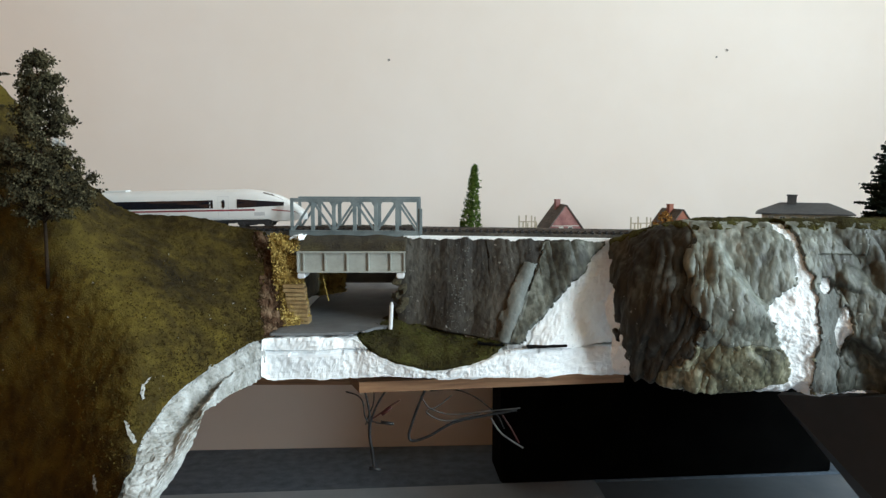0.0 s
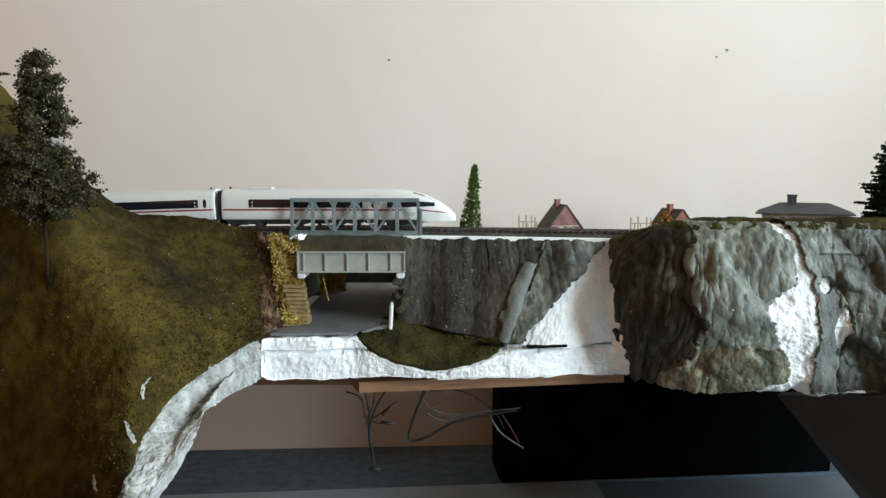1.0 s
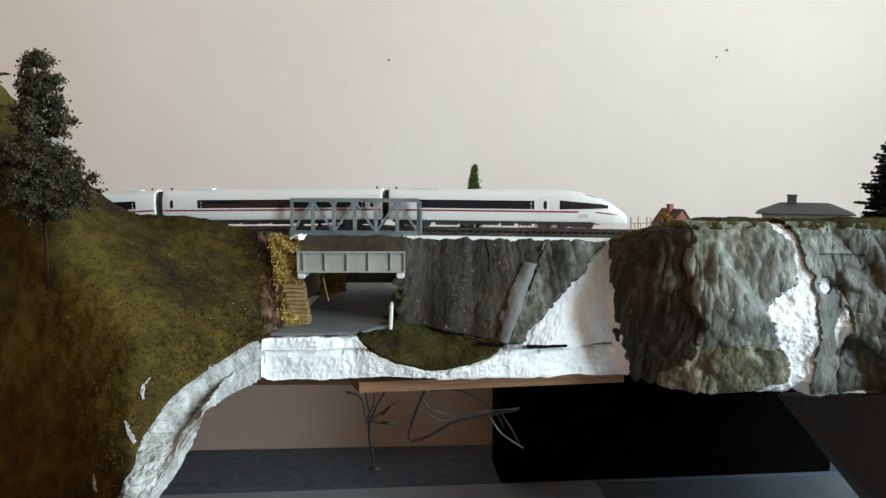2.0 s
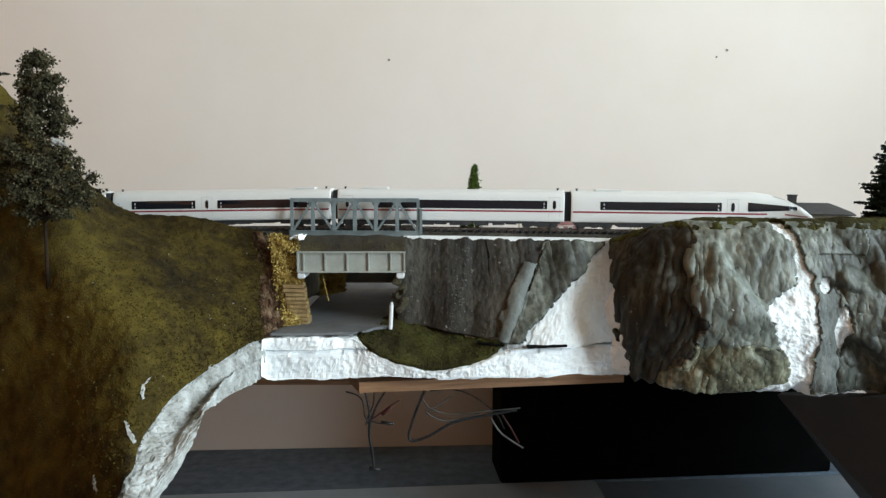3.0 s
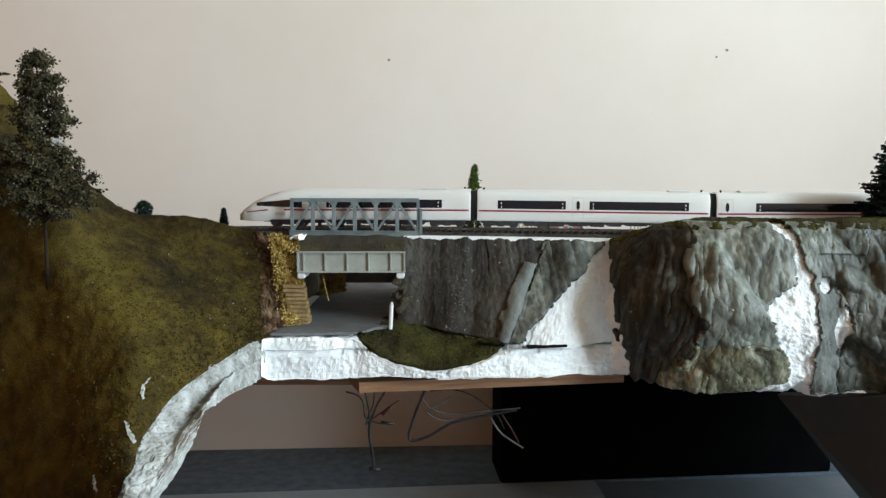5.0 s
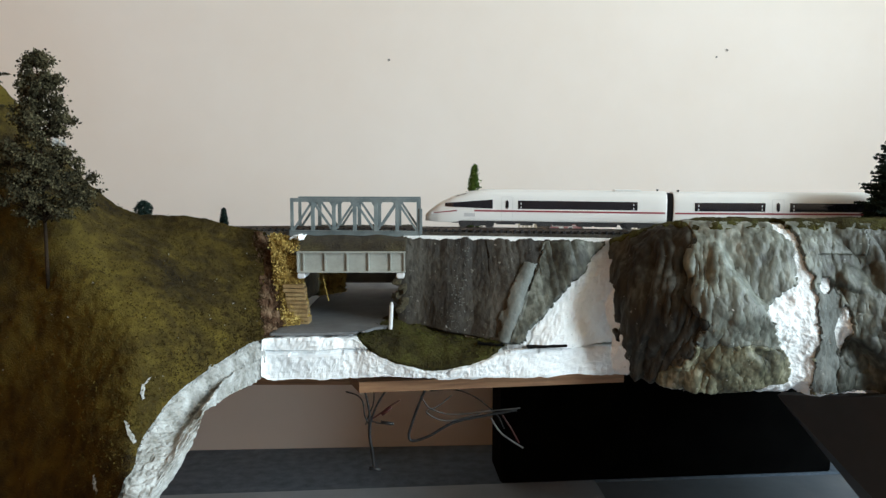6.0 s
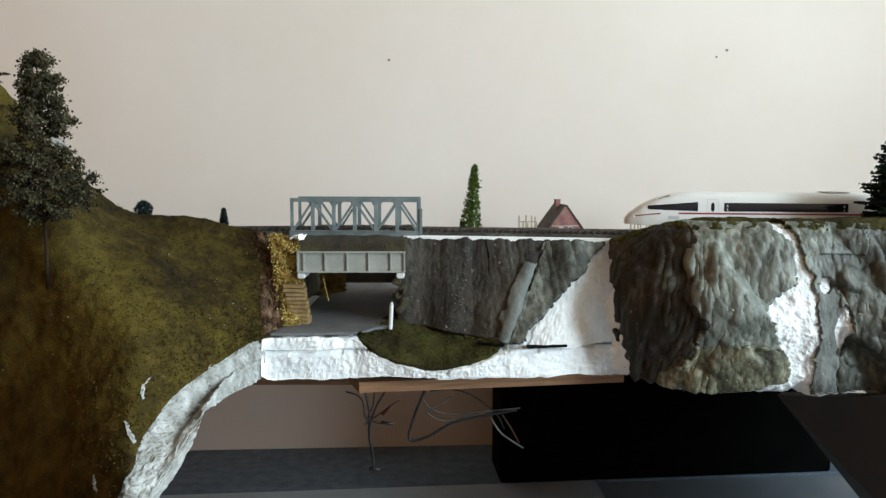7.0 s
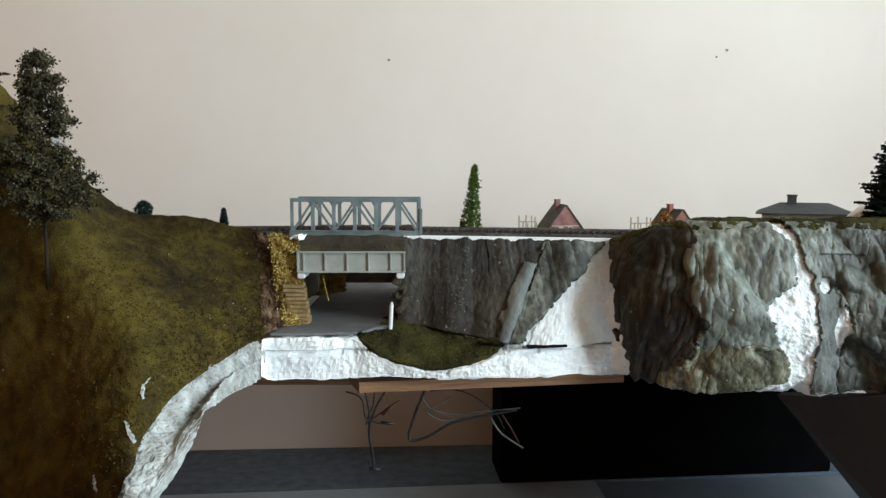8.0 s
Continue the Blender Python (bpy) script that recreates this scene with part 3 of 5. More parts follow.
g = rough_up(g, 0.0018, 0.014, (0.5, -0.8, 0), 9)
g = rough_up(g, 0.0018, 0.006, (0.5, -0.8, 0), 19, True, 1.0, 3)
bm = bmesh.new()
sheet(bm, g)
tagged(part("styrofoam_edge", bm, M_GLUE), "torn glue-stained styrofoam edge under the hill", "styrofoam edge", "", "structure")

# ---- right rock: styrofoam core, plaster rock skins ----
R0 = [(0.181, 0.822, 0.738), (0.224, 0.805, 0.751), (0.266, 0.800, 0.759), (0.322, 0.800, 0.759), (0.375, 0.800, 0.757), (0.423, 0.800, 0.759), (0.517, 0.800, 0.760)]
R1 = [(0.176, 0.805, 0.732), (0.210, 0.775, 0.749), (0.247, 0.750, 0.758), (0.297, 0.738, 0.760), (0.345, 0.735, 0.759), (0.388, 0.735, 0.760), (0.461, 0.730, 0.760)]
R2 = [(0.170, 0.787, 0.675), (0.181, 0.748, 0.682), (0.229, 0.705, 0.689), (0.281, 0.690, 0.692), (0.337, 0.700, 0.690), (0.379, 0.710, 0.689), (0.441, 0.690, 0.692)]
R3 = [(0.171, 0.778, 0.628), (0.184, 0.752, 0.628), (0.239, 0.715, 0.641), (0.285, 0.695, 0.646), (0.342, 0.705, 0.644), (0.390, 0.715, 0.641), (0.449, 0.690, 0.640)]
R4 = [(0.176, 0.775, 0.608), (0.198, 0.756, 0.606), (0.247, 0.735, 0.601), (0.295, 0.715, 0.602), (0.351, 0.720, 0.603), (0.398, 0.720, 0.598), (0.459, 0.700, 0.593)]
R5 = [(p[0], p[1] + 0.09, p[2] + 0.002) for p in R4]
g = loft([R0, R1, R2, R3, R4, R5], 340, 260)
nrm = normals(g)
nrm = nrm if (nrm * np.array((0, -1, 0))).sum() > 0 else -nrm


def plates(g, size, seed, sharp=9.0, warp=0.01, squash=0.7):
    """Tilted plates that meet in rounded creases, as of plaster cloth."""
    h = np.zeros(g.shape[:2])
    for j in range(g.shape[0]):
        for i in range(g.shape[1]):
            p = Vector(g[j, i])
            p = p + noise.noise_vector(p * 22 + Vector((seed, 0, 0))) * warp
            q = Vector((p.x + 0.35 * p.z, p.y * 0.5, p.z * squash)) / size + Vector((seed, seed * 0.7, seed * 1.3))
            dist, near = noise.voronoi(q)
            total = weight = 0.0
            for e, c in zip(dist, near):
                t = noise.noise_vector(c * 7.3)
                off = q - c
                w = math.exp(-sharp * (e - dist[0]))
                total += w * (off.x * t.x * 1.9 + off.z * t.z * 1.9 + 0.22 * t.y)
                weight += w
            h[j, i] = total / weight
    return h


def drape(g):
    """Long hanging folds with sharp valleys."""
    h = np.zeros(g.shape[:2])
    for j in range(g.shape[0]):
        for i in range(g.shape[1]):
            x, y, z = g[j, i]
            a = noise.noise(Vector((x * 75 - z * 16, z * 9, 1.7)) + noise.noise_vector(Vector((x, y, z)) * 18) * 0.5)
            b = noise.noise(Vector((x * 190 - z * 30, z * 20, 8.2)))
            h[j, i] = 0.5 - 1.6 * abs(a) - 0.45 * abs(b)
    return h * np.clip((0.275 - g[:, :, 0]) / 0.04, 0.18, 1)


top = np.linspace(0, 1, g.shape[0])[:, None]
fade = np.clip(top * 6 - 0.9, 0, 1) * np.clip((1 - top) * 9 - 0.7, 0, 1)
gx, gz = g[:, :, 0], g[:, :, 2]
calm = np.clip((gx - 0.2) / 0.06, 0.3, 1)
outcrop = np.exp(-(((gx - 0.268) / 0.045) ** 4) - ((gz - 0.628) / 0.027) ** 4)
rugged = np.clip(outcrop + np.clip((gx - 0.36) / 0.02, 0, 0.7) + 0.15, 0, 1)
cleft_x = 0.236 + 0.006 * np.sin(gz * 60) + 0.003 * np.sin(gz * 170)
cleft = np.where(gx < cleft_x, 1, 0) * np.exp(-(cleft_x - gx).clip(0) / 0.012) * np.clip((0.752 - gz) / 0.02, 0, 1) * np.clip((gz - 0.655) / 0.02, 0, 1)
fine = rough_up(np.zeros_like(g) + g, 1.0, 0.011, (0, -1, 0), 44.0, True, 0.45, 3) - g
fine = (fine * nrm).sum(axis=2)
near_break = 1 - 0.8 * np.exp(-((gx - 0.328) / 0.03) ** 2)
relief = near_break * (0.034 * calm * plates(g, 0.06, 3.3, 14) + 0.0105 * rugged * plates(g, 0.021, 8.1, 16, 0.006, 1.0) + 0.0085 * drape(g)) - 0.009 * cleft + 0.0004 * fine
bulge = 0.01 * outcrop * near_break
gr = g + nrm * ((relief + bulge) * fade)[..., None]
d = ((gr - g) * nrm).sum(axis=2, keepdims=True)
core = rough_up(g + nrm * (np.minimum(0.75 * d, d - 0.001) - 0.001), 0.0026, 0.010, (0, -1, 0), 31)
behind = np.array([(p[0], 0.815 + 0.006 * min(1, p[0]), ROAD_Z) for p in core[0]])
bm = bmesh.new()
sheet(bm, np.concatenate((behind[None], (core[0] + np.array((0, 0.006, -0.002)))[None], core)))
tagged(part("rock_core", bm, M_FOAM), "white styrofoam core of the rock", "styrofoam core", "", "structure")
gr = rough_up(gr, 0.0009, 0.006, (0, -1, 0), 44, False, 0.6, 3)
Z_TOP, Z_LOW = R1[3][2], R4[3][2]


def bare(p):
    """Where the plaster has broken away."""
    k = (Z_TOP - p[2]) / (Z_TOP - Z_LOW)
    w = 0.004 * noise.noise(Vector((p[0], 0, p[2])) * 90) + 0.003 * noise.noise(Vector((p[0], 0, p[2])) * 300)
    left = np.interp(k, (0, 0.08, 0.15, 0.33, 0.47, 0.62, 0.78, 0.9, 0.955, 1.0), (0.312, 0.326, 0.330, 0.325, 0.294, 0.305, 0.322, 0.322, 0.275, 0.24))
    right = np.interp(k, (0, 0.1, 0.2, 0.3, 0.5, 0.7, 0.85, 1.0), (0.332, 0.336, 0.338, 0.344, 0.349, 0.350, 0.348, 0.347))
    if left + w < p[0] < right + w:
        return True
    chip = ((p[0] - 0.371) / 0.0105) ** 2 + ((k - 0.6) / 0.165) ** 2 < 1 + 60 * w and p[0] > 0.363 + 0.06 * abs(k - 0.6)
    return chip or ((p[0] - 0.357) / 0.0075) ** 2 + ((k - 0.335) / 0.05) ** 2 < 1 + 60 * w


def shaded_foam(p):
    """Foam between the broken patches, coloured grey for the shade on it."""
    k = (Z_TOP - p[2]) / (Z_TOP - Z_LOW)
    w = 0.004 * noise.noise(Vector(p) * 100)
    return 0.33 < k < 0.97 and 0.345 + w < p[0] < 0.364 + 0.008 * k + 2 * w and not bare(p)


def rock_keep(p):
    k = (Z_TOP - p[2]) / (Z_TOP - Z_LOW)
    if p[2] < Z_LOW + 0.004 or p[0] < float(np.interp(k, (0, 0.12, 0.25, 0.5, 0.7, 0.85, 1), (0.166, 0.171, 0.177, 0.174, 0.177, 0.184, 0.194))) + 0.005 * noise.noise(Vector(p) * 90):
        return False
    return not bare(p) and not shaded_foam(p) and p[1] < 0.803 and p[2] < Z_TOP + 0.002


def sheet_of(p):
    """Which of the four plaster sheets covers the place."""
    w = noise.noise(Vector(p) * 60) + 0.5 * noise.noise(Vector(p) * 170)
    # left sheet: brown paint with the shade of that side in its colour
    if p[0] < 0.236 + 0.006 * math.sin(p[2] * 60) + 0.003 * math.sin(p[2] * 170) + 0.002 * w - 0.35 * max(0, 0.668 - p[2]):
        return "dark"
    if p[0] > 0.352 and not (p[2] > 0.735 and p[0] < 0.4):
        return "grey"
    return "olive" if p[2] < 0.653 + 0.006 * w - 0.25 * max(0, p[0] - 0.29) else "main"


for sheet_name, thick, material, label in (("main", 0.003, M_ROCK, "grey-green painted plaster rock with broad smooth plates"), ("dark", 0.0022, M_DARKFOLD, "dark brown painted plaster in hanging folds, deepened for the shaded left side"), ("olive", 0.0036, M_OLIVEROCK, "crumpled olive-grey plaster outcrop at the rock's foot"), ("grey", 0.0026, M_GREYROCK, "dark grey rugged plaster beside the broken patch")):
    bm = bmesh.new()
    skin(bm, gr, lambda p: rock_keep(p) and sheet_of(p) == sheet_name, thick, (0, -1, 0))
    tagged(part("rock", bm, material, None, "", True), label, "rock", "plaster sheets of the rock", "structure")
# grey skin put in for white foam that lies in shade
bm = bmesh.new()
skin(bm, gr, shaded_foam, 0.0015, (0, -1, 0))
tagged(part("shaded_patch", bm, M_GREYSKIN), "grey skin painting the shaded foam between the rock's broken patches", "plaster", "", "structure")
bm = bmesh.new()
skin(bm, rough_up(gr[:58] + nrm[:58] * 0.0012, 0.0012, 0.012, (0, -0.3, 1), 51), lambda p: p[2] > Z_TOP - 0.003 - 0.5 * max(0, 0.22 - p[0]) + 0.004 * noise.noise(Vector(p) * 120) and not (bare(p) and p[1] < 0.765), 0.0018, (0, -0.3, 1))
structure("rock_top_turf", bm, M_GREEN, "thin olive turf on top of the rock", "turf", True)

# ---- track ----
track = thing("railway_track", Matrix(), "model railway track with black sleepers on the embankment", "track", "", "structure")
xs = np.linspace(-1.15, 1.15, 116)
for side in (-1, 1):
    bm = bmesh.new()
    rings = []
    for x in xs:
        y, z = track_y(x) + side * 0.00825, track_z(x)
        rings.append([bm.verts.new((x, y + a, z - b)) for a, b in ((-0.0005, 0), (0.0005, 0), (0.0005, 0.0007), (0.0002, 0.001), (0.0002, 0.0018), (0.001, 0.0025), (-0.001, 0.0025), (-0.0002, 0.0018), (-0.0002, 0.001), (-0.0005, 0.0007))])
    for a, b in zip(rings, rings[1:]):
        for i in range(10):
            bm.faces.new((a[i], a[(i + 1) % 10], b[(i + 1) % 10], b[i]))
    part("rail", bm, M_RAIL, track, "steel rail")


# ---- truss bridge ----
def truss_bridge():
    x0, x1 = -0.169, -0.0262
    zb, zt, yc = track_z(-0.1) - 0.0065, track_z(-0.1) + 0.0312, 0
    th = thing("truss_bridge", pose(0, 0, 0, 0, 0, 0), "grey-green steel truss bridge carrying the track", "bridge")
    L = x1 - x0

    def p(u, z, side):
        x = x0 + u * L
        return (x, track_y(x) + (-0.0275 if side < 0 else 0.0205), z)
    for side in (-1, 1):
        bm = bmesh.new()
        beam(bm, p(0, zt, side), p(1, zt, side), 0.0042, 0.004)
        part("top_chord", bm, M_BRIDGE, th)
        bm = bmesh.new()
        beam(bm, p(-0.01, zb, side), p(1.01, zb, side), 0.0062, 0.004)
        beam(bm, p(-0.01, zb + 0.0035, side), p(1.01, zb + 0.0035, side), 0.001, 0.006)
        part("bottom_chord", bm, M_BRIDGE, th)
        posts = [0.008, 0.172, 0.337, 0.5, 0.665, 0.83, 0.992]
        for i, u in enumerate(posts):
            bm = bmesh.new()
            beam(bm, p(u, zb, side), p(u, zt, side), 0.0032 if i in (0, 6) else 0.004, 0.0032)
            part("post", bm, M_BRIDGE, th)
            if 0 < i < 6:
                bm = bmesh.new()
                x, y, z = p(u, zt - 0.0035, side)
                prism(bm, [(x - 0.006, z + 0.003), (x + 0.006, z + 0.003), (x + 0.0022, z - 0.003), (x - 0.0022, z - 0.003)], y - 0.001, y + 0.001)
                part("gusset", bm, M_BRIDGE, th)
        for i in range(6):
            a, b = posts[i], posts[i + 1]
            up = i in (0, 2, 4)
            bm = bmesh.new()
            beam(bm, p(a if up else b, zb + 0.002, side), p(b if up else a, zt - 0.001, side), 0.0024, 0.0022)
            part("diagonal", bm, M_BRIDGE, th)
    for u in np.linspace(0.02, 0.98, 9):
        bm = bmesh.new()
        beam(bm, p(u, zb - 0.001, -1), p(u, zb - 0.001, 1), 0.003, 0.003)
        part("cross_girder", bm, M_BRIDGE, th)
    # end portal post
    bm = bmesh.new()
    x, y, z = p(1.004, zb, -1)
    box(bm, (x - 0.0005, y - 0.003, zb), (x + 0.0028, y + 0.0002, zt - 0.009), 0.0004)
    part("end_post", bm, M_BRIDGE, th)


truss_bridge()


# ---- plate girder over the road ----
def girder(name, x0, x1, y, z0, z1, ribs, label):
    th = thing(name, pose(0, y, 0), label, "girder")
    bm = bmesh.new()
    box(bm, (x0, -0.001, z0), (x1, 0.001, z1))
    part("web", bm, M_GIRDER, th)
    for z in (z0, z1):
        bm = bmesh.new()
        box(bm, (x0 - 0.0005, -0.0038, z - 0.0008), (x1 + 0.0005, 0.0038, z + 0.0008), 0.0003)
        part("flange", bm, M_GIRDER, th)
    for u in ribs:
        bm = bmesh.new()
        x = x0 + u * (x1 - x0)
        box(bm, (x - 0.0007, -0.0034, z0 + 0.0008), (x + 0.0007, -0.001, z1 - 0.0008))
        part("stiffener", bm, M_GIRDER, th)
    return th


gy = 0.802
a, b = Vector((-0.153, 0.802, 0.707)), Vector((-0.040, 0.802, 0.729))
girder("plate_girder", a.x, b.x, gy, a.z + 0.0008, b.z - 0.0008, (0.004, 0.06, 0.26, 0.465, 0.665, 0.87, 0.996), "pale grey plastic plate girder bridge over the road")
a, b = Vector((-0.131, 1.000, 0.667)), Vector((-0.061, 1.000, 0.675))
girder("rear_girder", a.x - 0.02, b.x + 0.02, 1.0, a.z + 0.001, b.z + 0.006, (0.004, 0.996), "pale grey girder at the far side of the underpass")
# bearings under the girder's ends
for px in ((-0.149, 0.800, 0.704), (-0.045, 0.800, 0.704)):
    bm = bmesh.new()
    box(bm, (px[0] - 0.004, 0.798, px[2] - 0.003), (px[0] + 0.004, 0.83, px[2] + 0.0022), 0.0008)
    tagged(part("bearing", bm, M_PALE), "white bearing block under the girder", "bearing", "girder bearings")

# ---- side of the hill at the underpass: rust and ochre foliage ----
def foliage_bank(name, g, material, count, size, seed, label):
    rng = random.Random(seed)
    bm = bmesh.new()
    skin(bm, rough_up(g, 0.006, 0.007, (0.3, -1, 0), seed), lambda p: True, 0.002, (0.3, -1, 0))
    nv, nu = g.shape[:2]
    for _ in range(count):
        p = Vector(g[rng.randrange(nv), rng.randrange(nu)]) + Vector((rng.uniform(-1, 1), rng.uniform(-4, -0.5), rng.uniform(-1, 1))) * 0.0012
        leaves(bm, p, 0.0011, 7, size, rng)
    return tagged(part(name, bm, material), label, "foliage", "", "stuff")


g = loft([[(-0.209, 0.848, 0.746), (-0.201, 0.846, 0.744), (-0.191, 0.842, 0.738), (-0.183, 0.842, 0.733)], [(-0.198, 0.812, 0.701), (-0.191, 0.810, 0.698), (-0.181, 0.808, 0.695), (-0.175, 0.812, 0.695)], [(-0.186, 0.775, 0.665), (-0.180, 0.776, 0.662), (-0.171, 0.782, 0.655), (-0.161, 0.790, 0.652)], [(-0.176, 0.745, 0.647), (-0.171, 0.750, 0.648), (-0.164, 0.768, 0.649), (-0.155, 0.785, 0.648)]], 20, 40)
foliage_bank("rust_bank", g, M_RUST, 700, 0.0012, 61, "rust-brown dry foliage on the cut side of the hill")
g = loft([[(-0.185, 0.822, 0.744), (-0.172, 0.820, 0.745), (-0.157, 0.822, 0.740)], [(-0.180, 0.810, 0.707), (-0.166, 0.808, 0.708), (-0.150, 0.810, 0.704)], [(-0.172, 0.795, 0.670), (-0.157, 0.798, 0.670), (-0.144, 0.806, 0.668)], [(-0.162, 0.783, 0.651), (-0.152, 0.788, 0.652), (-0.142, 0.800, 0.659)]], 22, 44)
foliage_bank("ochre_bank", g, M_OCHRE, 900, 0.0013, 62, "ochre-yellow foliage clinging to the abutment")
g = loft([[(-0.149, 0.930, 0.691), (-0.119, 0.930, 0.691)], [(-0.150, 0.930, 0.662), (-0.120, 0.930, 0.666)]], 12, 14)
foliage_bank("ochre_wall", g, M_OCHRE, 90, 0.0012, 63, "ochre foliage on the wall inside the underpass")
bm = bmesh.new()
tube(bm, [(-0.132, 0.835, 0.700), (-0.130, 0.835, 0.688), (-0.126, 0.835, 0.671)], 0.0007)
tagged(part("stick", bm, M_OCHRE), "thin ochre stick leaning in the underpass", "stick")

# low masonry wall under the ochre foliage
retaining = thing("retaining_wall", Matrix(), "tan masonry wall in thin courses beside the road", "wall")
rng = random.Random(14)
for k in range(10):
    z = ROAD_Z + 0.003 + k * 0.0042
    bm = bmesh.new()
    lo_x, hi_x = -0.158 - 0.0012 * k + rng.uniform(-0.0008, 0.0008), -0.1405 - 0.0006 * k + rng.uniform(-0.0008, 0.0008)
    box(bm, (lo_x, 0.789 + 0.0008 * k, z), (hi_x, 0.81, z + 0.0036), 0.0005)
    for v in bm.verts:
        v.co += noise.noise_vector(v.co * 150) * 0.0007
    part("stone_course", bm, M_TAN, retaining)

# reflector post and dark rubble at the underpass
post = thing("marker_post", pose(*(-0.054, 0.775, 0.652), 0, 3, 0), "white roadside marker post with dark top", "post")
bm = bmesh.new()
cyl(bm, (0, 0, 0.0125), 0.0021, 0.025, "z", 12)
part("pole", bm, M_PALE, post)
bm = bmesh.new()
bmesh.ops.create_cone(bm, cap_ends=True, segments=12, radius1=0.0021, radius2=0.0012, depth=0.003, matrix=Matrix.Translation((0, 0, 0.0265)))
part("cap", bm, M_GREYLINE, post, "grey slanted cap")
rng = random.Random(4)
for px, r in (((-0.048, 0.800, 0.698), 0.0045), ((-0.043, 0.800, 0.689), 0.005), ((-0.049, 0.800, 0.682), 0.0045), ((-0.042, 0.798, 0.676), 0.0055), ((-0.045, 0.796, 0.670), 0.005)):
    bm = bmesh.new()
    bmesh.ops.create_icosphere(bm, subdivisions=2, radius=r, matrix=Matrix.Translation(px))
    for v in bm.verts:
        v.co += Vector((1, 1, 1)) * 0.004 * noise.noise(v.co * 200)
    leaves(bm, px, r * 0.6, 25, 0.0014, rng)
    tagged(part("rubble", bm, M_EARTH), "dark brown clump of rubble at the abutment", "rubble", "rubble at the underpass")

# black strips painting the shaded gaps in the foam
for k, (a, b, h) in enumerate((((0.084, 0.749, 0.638), (0.125, 0.757, 0.638), 0.002), ((0.035, 0.756, 0.641), (0.060, 0.750, 0.640), 0.003))):
    bm = bmesh.new()
    n = 12
    rows = []
    for i in range(n + 1):
        p = Vector(a).lerp(Vector(b), i / n)
        w = h * (0.7 + 0.6 * noise.noise(Vector((i * 0.7, k * 3, 0))))
        rows.append([bm.verts.new(p + Vector((0, y, z * w))) for y, z in ((0, 0.4), (0.012, 0.4), (0.012, -0.4), (0, -0.4))])
    for p, q in zip(rows, rows[1:]):
        for i in range(4):
            bm.faces.new((p[i], p[(i + 1) % 4], q[(i + 1) % 4], q[i]))
    bm.faces.new(rows[0]), bm.faces.new(rows[-1][::-1])
    tagged(part("gap_strip", bm, M_SHADEBLACK), "black strip standing for the shaded gap between the styrofoam layers", "strip", "strips in the styrofoam")


# torn white flakes on the hill
def ground_at(x, y):
    d = (HILL[:, :, 0] - x) ** 2 + (HILL[:, :, 1] - y) ** 2
    j, i = np.unravel_index(d.argmin(), d.shape)
    return Vector(HILL[j, i])


for pts, w in ((((-0.229, 0.570, 0.633), (-0.232, 0.575, 0.642), (-0.232, 0.584, 0.651), (-0.231, 0.592, 0.652)), 0.0016), (((-0.224, 0.540, 0.621), (-0.227, 0.541, 0.626), (-0.236, 0.553, 0.628)), 0.0016), (((-0.244, 0.520, 0.586), (-0.249, 0.529, 0.590), (-0.252, 0.533, 0.594)), 0.0012)):
    bm = bmesh.new()
    rows = []
    c = spline(pts, 10)
    for i, p in enumerate(c):
        s = w * (0.25 + math.sin(math.pi * (i + 0.6) / 10.5)) * (0.8 + 0.5 * noise.noise(Vector(p) * 400))
        q = ground_at(p[0], p[1]) + Vector((0, -0.0012, 0.001))
        rows.append([bm.verts.new(q + Vector((s * a, b, 0))) for a, b in ((-0.5, 0), (0.5, 0.001), (0.5, 0.004), (-0.5, 0.004))])
    for p, q in zip(rows, rows[1:]):
        for i in range(4):
            bm.faces.new((p[i], p[(i + 1) % 4], q[(i + 1) % 4], q[i]))
    bm.faces.new(rows[0]), bm.faces.new(rows[-1][::-1])
    tagged(part("foam_flake", bm, M_GLUE), "torn whitish flake showing through the grass", "flake", "flakes on the hill")

# grass tufts and pale litter on the hill
rng = random.Random(8)
bm = bmesh.new()
for _ in range(14000):
    j, i = rng.randrange(1, 148), rng.randrange(168)
    p = Vector(HILL[j, i]) + Vector((rng.uniform(-1, 1), rng.uniform(-1, 1), 0)) * 0.002
    leaves(bm, p, 0.0008, 3, 0.0009, rng)
tagged(part("grass_tufts", bm, mat("grass_tuft", [(0.024, 0.016, 0.007), (0.046, 0.032, 0.009), (0.08, 0.058, 0.013)], 8, 0.95, spec=0.1, island=0.2)), "short olive-brown grass tufts over the hill", "grass", "", "stuff")
bm = bmesh.new()
for _ in range(70):
    j, i = rng.randrange(10, 148), rng.randrange(30, 168)
    leaves(bm, Vector(HILL[j, i]) + Vector((0, -0.0008, 0.0008)), 0.0002, 2, rng.uniform(0.0004, 0.0009), rng)
tagged(part("litter", bm, M_GLUE), "tiny pale specks scattered over the grass", "litter", "", "stuff")


